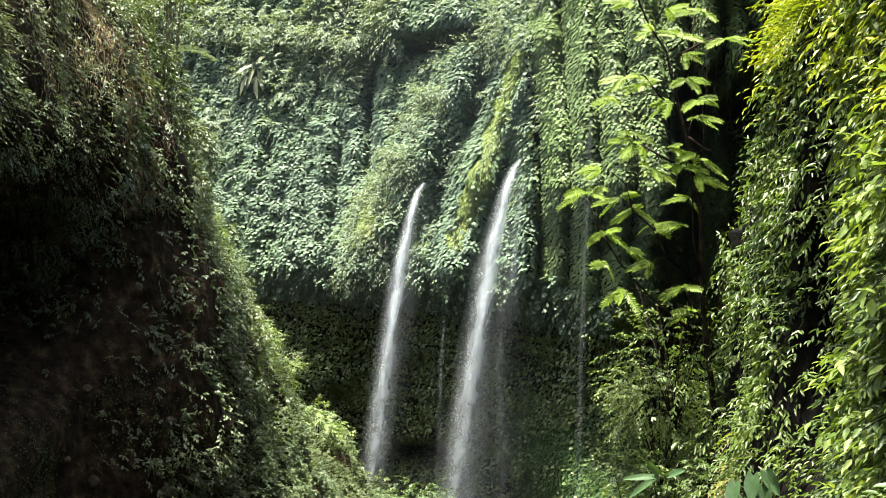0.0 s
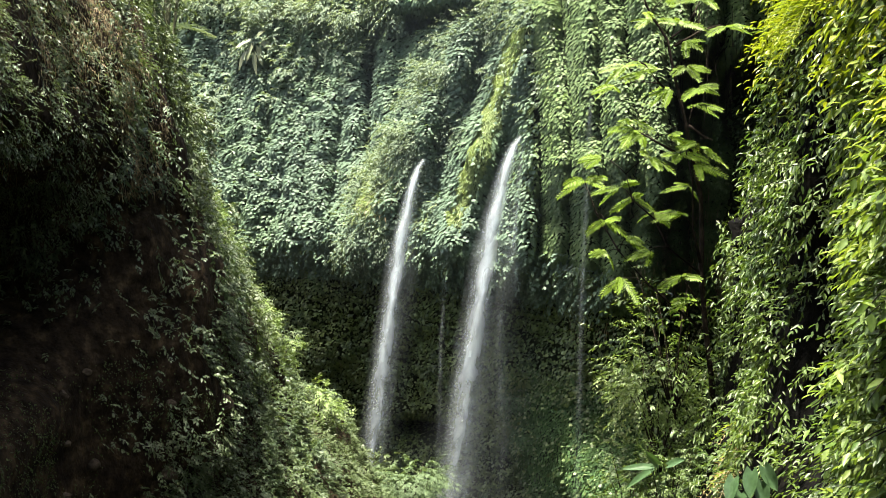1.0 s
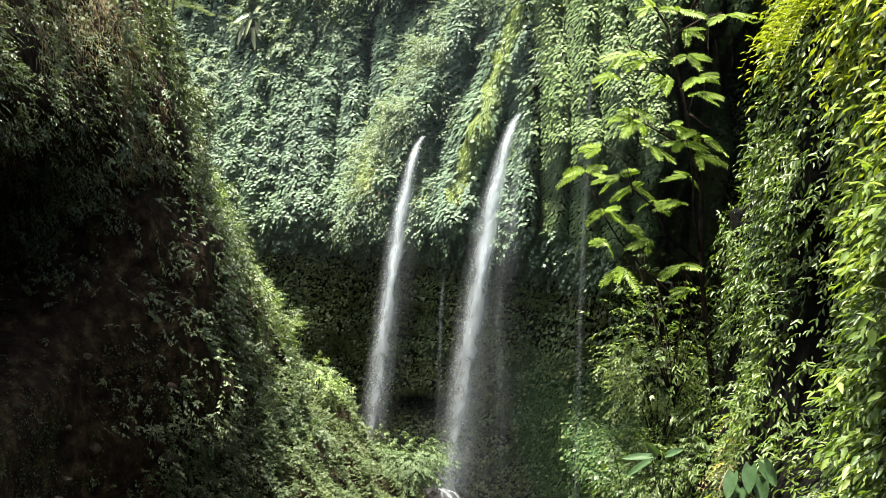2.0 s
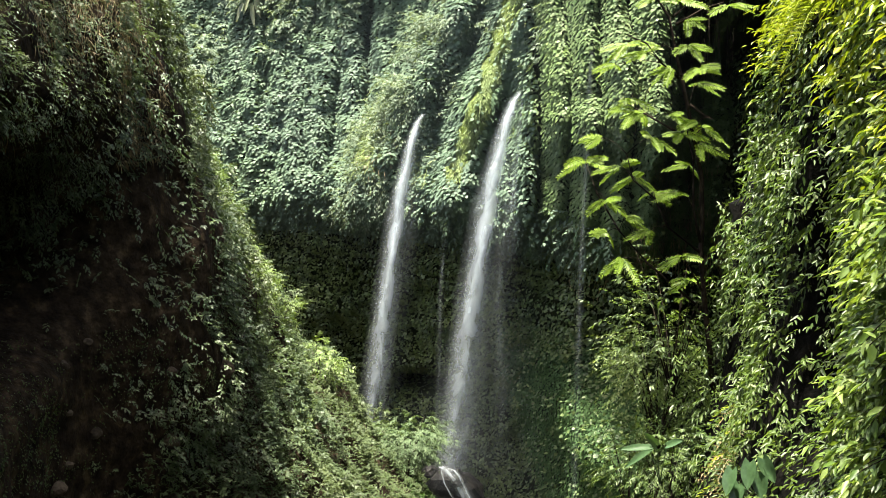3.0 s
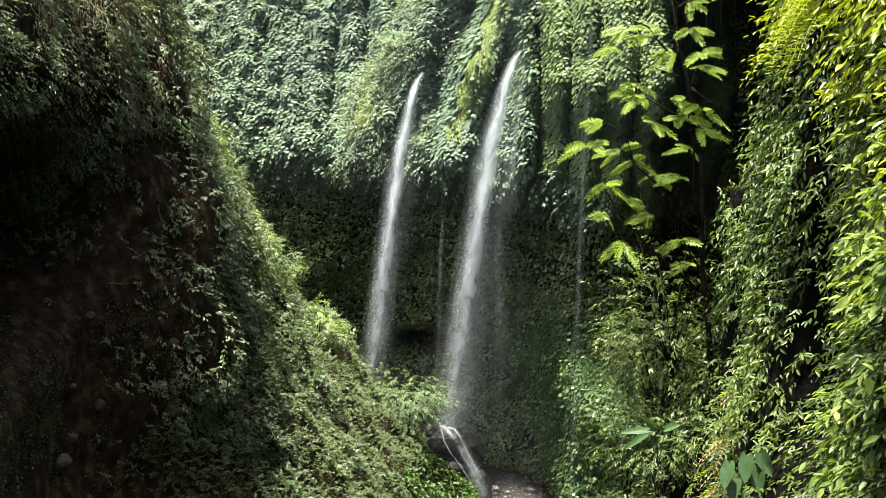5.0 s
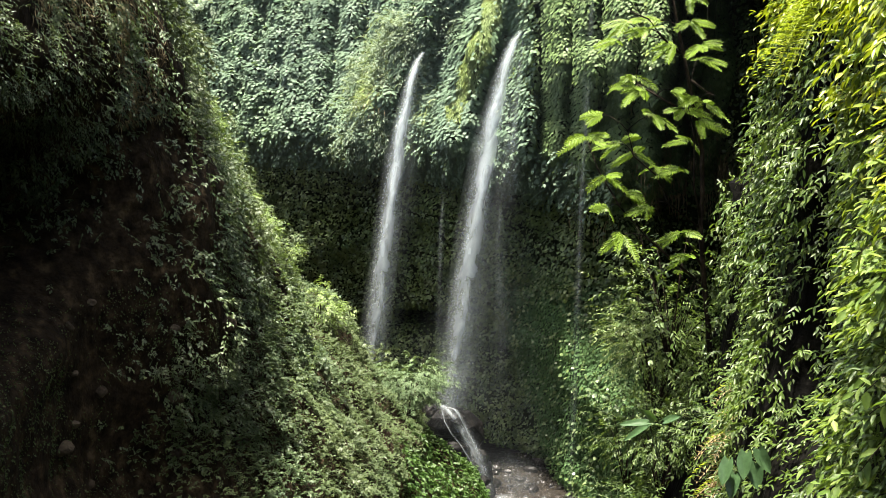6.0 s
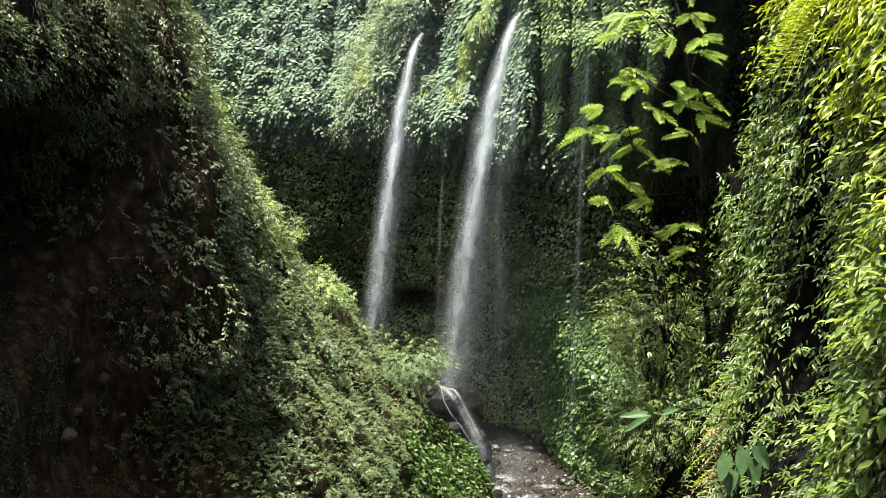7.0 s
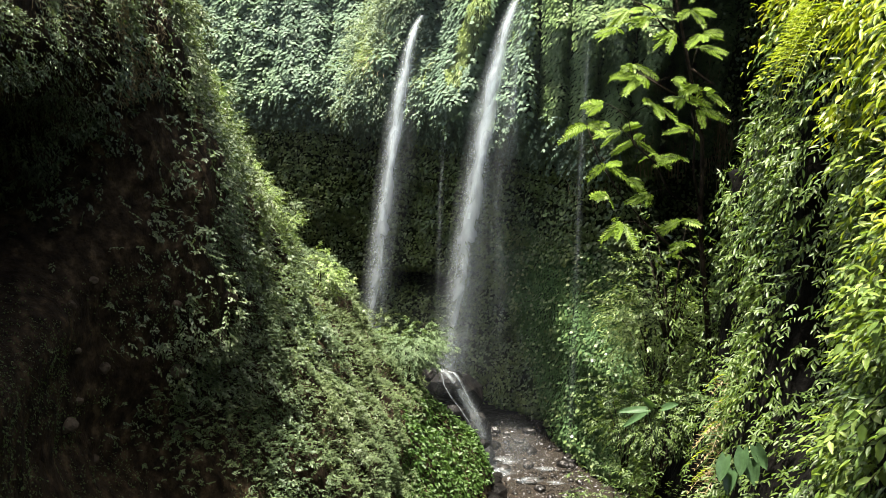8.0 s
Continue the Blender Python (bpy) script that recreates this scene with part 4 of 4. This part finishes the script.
stream = mesh_object("water", np.stack([sx, sy, sz], -1).reshape(-1, 3).tolist(),
                     [(i * nb + j, (i + 1) * nb + j, (i + 1) * nb + j + 1, i * nb + j + 1) for i in range(sx.shape[0] - 1) for j in range(nb - 1)], wm, smooth_on=True)
tagged(stream, "shallow brown stream with patches of white water", "water", kind="structure")
stone_shapes = [stone_mesh(rng, "stone", 1.0, STREAM_STONE, 0.6) for i in range(7)]
for i in range(290):
    x, y = rng.uniform(2.5, 10), rng.uniform(64, 95)
    s = 0.12 + 0.5 * rng.uniform(0, 1) ** 2.5
    st = new("stone", stone_shapes[int(rng.integers(0, 7))])
    st.location, st.scale, st.rotation_euler = (x, y, 0.18 + 0.2 * s), (s, s * rng.uniform(0.6, 1.0), s), (0, 0, rng.uniform(0, 6))
    tagged(st, "wet dark stone lying in the shallow stream", "stone", "stones in the stream")
gp = np.stack([rng.uniform(2.2, 10.5, 2600), rng.uniform(66, 97, 2600), np.full(2600, 0.2)], -1)
gsz = rng.uniform(0.06, 0.2, 2600)
OCTA = (np.array([(0.5, 0, 0), (0, 0.5, 0), (-0.5, 0, 0), (0, -0.5, 0), (0, 0, 0.4), (0, 0, -0.3)]), [(0, 1, 4), (1, 2, 4), (2, 3, 4), (3, 0, 4), (1, 0, 5), (2, 1, 5), (3, 2, 5), (0, 3, 5)])
pebbles = leaf_mesh("pebbles", gp, np.tile((0, 0, 1.0), (2600, 1)) + rng.normal(0, 0.2, (2600, 3)), rng.normal(0, 1, (2600, 3)) * (1, 1, 0.1), gsz, gsz, STREAM_STONE, OCTA)
tagged(pebbles, "small wet pebbles strewn over the stream bed", "pebbles", kind="stuff")
flank_shapes = [stone_mesh(rng, "rock", 1.0, PALE_ROCK, 0.75) for i in range(5)]
for i in range(36):
    y, z = rng.uniform(36, 60), rng.uniform(12, 26)
    if left_wall(y, z) > -6.5 - 0.1 * (y - 50):
        continue
    s = 0.15 + 0.35 * rng.uniform(0, 1) ** 2.5
    st = new("rock", flank_shapes[int(rng.integers(0, 5))])
    st.location, st.scale, st.rotation_euler = (float(left_wall(y, z)) - 0.2 * s, y, z), (s, s, s), (rng.uniform(0, 6), 0, rng.uniform(0, 6))
    tagged(st, "dusty brown rock lodged in the dark earth slope", "rock", "rocks in the flank")

# ---- bushes and small trees on the slope ----
def slope_foot(y, z):
    return (float(left_wall(y, z)) - 0.2, y, z - 0.2)


shrub(rng, "bush", (float(left_wall(75, 15.8)) - 0.5, 75, 15.6), 3.4, 3.6, FRESH, "round yellow-green bush on the slope beside the fall", 380, 0.2, reach=0.55, low=0.5)
shrub(rng, "bush", slope_foot(76, 19.2), 3.8, 3.4, SLOPE_LEAF, "tall twiggy pale green bush at the slope's upper edge", 230, 0.2, reach=0.7)
shrub(rng, "bush", slope_foot(77, 21.0), 3.6, 3.0, SLOPE_LEAF, "narrow pale bush clinging to the flank's edge", 200, 0.3, reach=0.8)
shrub(rng, "bush", slope_foot(83, 10.6), 2.6, 3.0, SLOPE_LEAF, "low green bush on the slope by the fall's foot", 180, 0.28)
shrub(rng, "small_tree", (-2.4, 80.5, 8.6), 4.2, 5.2, TIER, "small tree with flat tiers of feathery leaves", 430, 0.22, flat=0.9, reach=0.9, limbs=11, low=0.75, category="tree", leaves=10)

for y, z, s in ((61, 35.2, 2.6), (60, 33.0, 3.0), (62, 31.2, 2.4), (63, 28.8, 2.8), (64, 26.4, 2.4), (66, 24.4, 3.0), (68, 22.2, 2.6), (72, 19.6, 2.8)):
    fx, fy, fz = slope_foot(y, z - 0.8)
    shrub(rng, "bush", (fx, fy, fz), 0.7 * s, 0.75 * s, FRESH, "lit yellow-green bush on the flank's outer edge", 190, 0.15, reach=0.45, limbs=6, trunk=0.035, group="bushes on the edge", low=0.4)

# ---- the feathery-leaved tree on the bank ----
tree = thing("tree", (7.42, 32.7, 26.2), "slender tree with bright green feathery leaves on the bank", "tree")
TRUNK = [(7.42, 26.0), (7.29, 27.6), (7.14, 28.8), (7.0, 30.4), (7.03, 31.1), (6.99, 32.4), (6.76, 33.4), (6.6, 34.2), (6.42, 35.0), (6.25, 35.7), (6.07, 36.6), (5.61, 37.3), (5.3, 38.0), (5.07, 38.9), (5.0, 40.2)]
foot = Vector((7.42, 32.7, 26.2))
line = [Vector((x, 32.7 + 0.05 * (z - 26), z)) - foot for x, z in TRUNK]
stem_part("trunk", line, [0.085 - 0.07 * i / 14 for i in range(15)], BARK, tree, 9)
BRANCHES = [((7.0, 30.3), (6.1, 31.0), (5.7, 31.8), (5.1, 32.3), (4.9, 33.0)), ((6.9, 28.9), (5.6, 30.0), (4.8, 30.9), (4.2, 31.9), (3.9, 32.7)),
         ((6.3, 35.0), (5.8, 35.4), (5.4, 35.9), (4.9, 36.1)), ((6.1, 36.6), (6.6, 37.0), (6.9, 37.6)), ((6.98, 30.6), (6.75, 31.5), (6.7, 32.8), (6.5, 33.6)),
         ((6.4, 33.5), (5.7, 33.9), (5.2, 34.2)), ((6.6, 34.3), (7.0, 34.0), (7.2, 33.9)), ((6.2, 36.4), (6.9, 36.8), (7.5, 37.0)), ((7.1, 29.2), (6.8, 29.7), (6.5, 30.2))]
joints = [q for q in line]
for k, lb in enumerate(BRANCHES):
    pts = [Vector((x, 32.9 + (0.35 if k % 2 else -0.35) * i / len(lb), z)) - foot for i, (x, z) in enumerate(lb)]
    stem_part("branch", pts, [0.04 - 0.028 * i / (len(pts) - 1) for i in range(len(pts))], BARK, tree, 6)
    joints += pts
TUFTS = [(5.0, 37.9), (6.1, 37.8), (5.5, 37.1), (6.2, 37.0), (6.5, 36.6), (7.4, 36.9), (6.9, 37.7), (4.8, 35.9), (4.6, 35.4), (5.3, 35.7), (5.8, 35.9), (6.5, 35.9), (6.1, 35.3), (6.7, 35.3),
         (6.8, 34.9), (5.0, 34.5), (5.1, 34.2), (5.4, 34.1), (6.1, 34.1), (6.8, 33.9), (7.1, 33.7), (6.4, 33.6), (4.2, 33.5), (5.5, 33.5), (6.8, 33.3), (3.8, 32.9), (4.8, 32.7), (5.2, 32.4),
         (6.7, 32.7), (4.4, 31.8), (5.7, 32.0), (6.4, 32.0), (5.0, 31.3), (4.5, 30.9), (5.6, 31.0), (6.4, 30.3), (6.6, 29.7), (4.8, 30.3)]
for k, (x, z) in enumerate(TUFTS):
    here = Vector((x, 32.9 + rng.uniform(-0.7, 0.5), z - 0.05)) - foot
    root = min(joints, key=lambda q: (q - here).length + (0.6 if q.z > here.z + 0.1 else 0))
    twig = stem_part("twig", bend(root, here, 0.08, 4), [0.014, 0.012, 0.01, 0.008, 0.006], BARK, tree, 5)
    out = (here - root).normalized() if (here - root).length > 0.05 else Vector((-1, 0, 0))
    for j in range(3 + k % 2):
        w = math.atan2(out.y, out.x) + (j - 1.5) * 0.95 + rng.uniform(-0.35, 0.35)
        frond(rng, "frond", here, (math.cos(w), 0.8 * math.sin(w), rng.uniform(-0.55, 0.35)), rng.uniform(0.45, 0.8), 13, 0.15, TREE_LEAF, twig, droop=0.22, slim=0.4, tilt=(rng.uniform(-0.5, 0.5), -rng.uniform(0.5, 1.7), 0))

# ---- shrubs, broad leaves and ferns on the near bank ----
def bank_spot(y, z, out=0.2):
    return (float(right_wall(y, z)) + out, y, z)


shrub(rng, "bush", (6.1, 33.8, 25.0), 3.8, 3.0, FRESH, "feathery yellow-green bush at the bank's edge", 520, 0.1, reach=0.6, leaves=10, limbs=10, trunk=0.03)
shrub(rng, "bush", (6.4, 33.4, 26.6), 3.6, 3.0, BANK_LEAF, "dark twiggy bush round the slender tree's foot", 130, 0.17, reach=0.6, limbs=20, trunk=0.022)
shrub(rng, "bush", (6.0, 32.2, 23.0), 3.0, 2.4, BANK_LEAF, "light green bush low on the bank", 360, 0.1, reach=0.5, trunk=0.03, leaves=10)
shrub(rng, "bush", (6.0, 30.8, 20.8), 3.0, 2.4, BANK_LEAF, "leafy green bush hanging over the stream", 380, 0.12, reach=0.5, trunk=0.03)

shrub(rng, "bush", (5.3, 33.6, 19.6), 3.0, 2.6, BANK_LEAF, "soft green bush low over the pool", 300, 0.1, reach=0.5, leaves=10, trunk=0.03)
shrub(rng, "bush", (5.4, 34.4, 22.6), 2.6, 2.0, BANK_LEAF, "soft green bush on the bank above the pool", 240, 0.1, reach=0.5, leaves=10, trunk=0.03)

LEAF_SHAPES = []
for k in range(4):
    one = leaf_mesh("leaf", np.zeros((1, 3)), np.array([(0, 0, 1.0)]), np.array([(1.0, 0, -0.15 * k)]), np.array([1.0]), np.array([0.36 + 0.05 * k]), BANK_LEAF, LEAF)
    LEAF_SHAPES.append(one.data)
    bpy.data.objects.remove(one)
ONE_LEAF = leaf_material("bank_sprig_leaf", [(0.0, (0.055, 0.11, 0.024)), (0.5, (0.115, 0.188, 0.038)), (1.0, (0.195, 0.265, 0.068))], (0.115, 0.18, 0.024), 0.45, 0.45, 0.4, single=True, spec=0.35)
for me in LEAF_SHAPES:
    me.materials[0] = ONE_LEAF


def bank_sprig(y, z, size, count, label):
    """A leafy stem that leans out of the bank, each leaf a piece of its own."""
    at = Vector(bank_spot(y, z, 0.15))
    ob = thing("leafy_stem", at, label, "plant", "leafy stems on the bank")
    way = Vector((-1, rng.uniform(-0.5, 0.2), rng.uniform(-0.25, 0.5))).normalized()
    reach = size * rng.uniform(2.6, 4.2)
    pts = [way * reach * f - Vector((0, 0, 0.5 * reach * f * f)) for f in (0, 0.25, 0.5, 0.75, 1.0)]
    stem_part("stem", pts, [0.012, 0.011, 0.009, 0.007, 0.005], BARK, ob, 5)
    side = way.cross(Vector((0, 0, 1))).normalized()
    for i in range(count):
        f = 0.25 + 0.75 * (i + 0.5) / count
        p = way * reach * f - Vector((0, 0, 0.5 * reach * f * f))
        tip = (way * 0.7 + side * (1 if i % 2 else -1) * rng.uniform(0.4, 1.0) - Vector((0, 0, rng.uniform(0.1, 1.3))) + Vector(rng.normal(0, 0.35, 3))).normalized()
        up = (Vector((-0.3, -0.2, 1)) + Vector(rng.normal(0, 0.3, 3))).normalized()
        s = tip.cross(up).normalized()
        n = s.cross(tip)
        ln = size * rng.uniform(0.75, 1.25)
        lf = new("leaf", LEAF_SHAPES[int(rng.integers(0, 4))])
        lf.parent = ob
        lf.matrix_basis = Matrix.Translation(p) @ Matrix((tip, -s, n)).transposed().to_4x4() @ Matrix.Diagonal((ln, ln, ln, 1))
    return ob


for i in range(330):
    y, z = (rng.uniform(10.5, 21.4), rng.uniform(26.5, 38.5)) if i % 5 < 3 else (rng.uniform(25.0, 28.3), rng.uniform(27.5, 39))
    bank_sprig(y, z, 0.22 if y < 21.5 else 0.17, int(rng.integers(7, 12)), "leafy stem with glossy pointed leaves leaning from the bank")

for k in range(9):
    fern = thing("fern", bank_spot(19.8 + 0.35 * (k % 3), 36.0 + 0.4 * (k // 3), -0.9), "hanging yellow-green fern on the bank", "fern", "ferns on the bank")
    for j in range(4):
        w = 3.0 + 0.5 * (j - 1.5) + rng.uniform(-0.2, 0.2)
        frond(rng, "frond", (0, 0, 0), (math.cos(w), math.sin(w), 0.15), rng.uniform(0.8, 1.3), 18, 0.16, YELLOW, fern, droop=1.0, slim=0.25)


def broad_leaf(parent, base, tip_at, wide, mat, name="leaf"):
    """One large leaf on its stalk: a heart-shaped blade with a folded midrib and wavy edge."""
    base, tip_at = Vector(base), Vector(tip_at)
    way = tip_at - base
    side = way.cross(Vector((-0.5, -0.6, 0.6))).normalized()
    up = side.cross(way).normalized()
    verts, faces = [], []
    for i in range(9):
        t = i / 8
        w = wide * 0.5 * (math.sin(math.pi * min(1, 0.16 + 0.84 * t)) ** 0.8)
        for k in (-1, -0.5, 0, 0.5, 1):
            q = base + way * (t - 0.18 * abs(k) * (1 - t)) + side * w * k + up * (0.18 * wide * abs(k) - 0.25 * wide * t * t + 0.03 * wide * math.sin(9 * t + 3 * k))
            verts.append(tuple(q))
    for i in range(8):
        for k in range(4):
            a = i * 5 + k
            faces.append((a, a + 1, a + 6, a + 5))
    blade = mesh_object(name, verts, faces, mat, parent, smooth_on=True)
    stem_part("stalk", bend((0, 0, 0), base, 0.1, 4), [0.015, 0.014, 0.012, 0.011, 0.01], BROAD, blade, 5)
    return blade


taro = thing("taro", (6.0, 23.9, 26.4), "taro plant with large heart-shaped grey-green leaves", "plant")
for dx, dz, tx, tz, w in ((-0.25, 0.75, -0.42, 0.3, 0.3), (0.1, 0.9, 0.0, 0.42, 0.32), (0.3, 0.7, 0.3, 0.2, 0.34), (-0.1, 0.45, -0.25, 0.0, 0.3), (0.35, 0.98, 0.55, 0.55, 0.28)):
    broad_leaf(taro, (dx, -0.25, dz), (tx, -0.45, tz), w, BROAD)
banana = thing("banana_plant", (5.6, 30.6, 24.6), "young banana plant with long arching leaves", "plant")
for tx, ty, tz in ((-1.1, -0.2, 1.0), (-0.9, 0.3, 0.35), (-0.5, -0.5, 1.5), (0.5, -0.4, 1.3)):
    broad_leaf(banana, (tx * 0.3, ty * 0.3, 0.8 + 0.2 * tz), (tx, ty, tz), 0.2, BROAD)
for k in range(7):
    tuft = thing("dry_plant", bank_spot(28.5 + 0.5 * (k % 3), 24.6 + 0.45 * k % 2.6, 0.0), "withered brown stalk drooping from the bank", "plant", "withered plants on the bank")
    for j in range(3):
        w = 3.3 + 0.6 * (j - 1)
        frond(rng, "frond", (0, 0, 0.1), (math.cos(w), math.sin(w), 0.3), rng.uniform(0.6, 1.0), 10, 0.2, DRY if j else YELLOW, tuft, droop=0.9, slim=0.22)

# ---- plants at the crest of the far wall ----
bigleaf = thing("broad_leaved_plant", (-18.2, float(far_wall(-18.2, 43.0)) - 0.6, 43.0), "plant with very large pale drooping leaves high on the wall", "plant")
for k, (bx, bz, tx, tz) in enumerate(((-0.6, 1.6, -1.9, 0.9), (0.2, 2.0, 0.9, 2.6), (0.6, 1.5, 1.9, 0.8), (-0.3, 1.1, -0.9, -0.6), (0.4, 0.9, 0.7, -0.9), (-0.9, 0.4, -1.7, -1.2), (0.0, 0.2, 0.1, -1.7))):
    broad_leaf(bigleaf, (bx, -1.6 - 0.1 * k, bz), (tx, -2.4 + 0.25 * (k % 3), tz), 0.62 + 0.08 * (k % 3), PALE)
palm = thing("palm", (float(left_wall(76.0, 36.0)) - 0.3, 76.0, 36.0), "leaning palm with pale feathery fronds above the flank", "palm")
head = Vector((-17.0, 76.5, 41.3)) - palm.location
stem_part("trunk", bend((0, 0, 0), head, 0.5, 8), [0.16 - 0.008 * k for k in range(9)], BARK, palm, 8)
for k in range(11):
    w = 0.57 * k + 0.2
    frond(rng, "frond", head, (math.cos(w), math.sin(w), rng.uniform(0.15, 0.7)), rng.uniform(2.4, 3.2), 20, 0.6, CREST, palm, droop=0.45, slim=0.13)
for k in range(5):
    y = 54.0 + 2.2 * k
    at = (float(left_wall(y, 37.0)) + 0.2, y, 36.6 + 0.5 * (k % 2))
    shrub(rng, "slender_tree", at, 8.0 + (k % 3), 3.0, FRESH if k % 2 else SLOPE_LEAF, "slender pale-stemmed tree on the flank's upper edge", 110, 0.24, reach=0.8, limbs=3, trunk=0.06, category="tree", group="trees on the edge", low=0.7, bark=PALE_BARK)
for k in range(6):
    x = -24 + 3.3 * k
    z = 47.0 - 0.35 * k
    shrub(rng, "bush", (x, float(far_wall(x, z)) - 0.2, z - 0.5), 4.5, 5.5, CREST, "pale rounded bush high on the rock wall", 260, 0.42, reach=1.2, limbs=8, category="shrub", group="bushes on the crest")
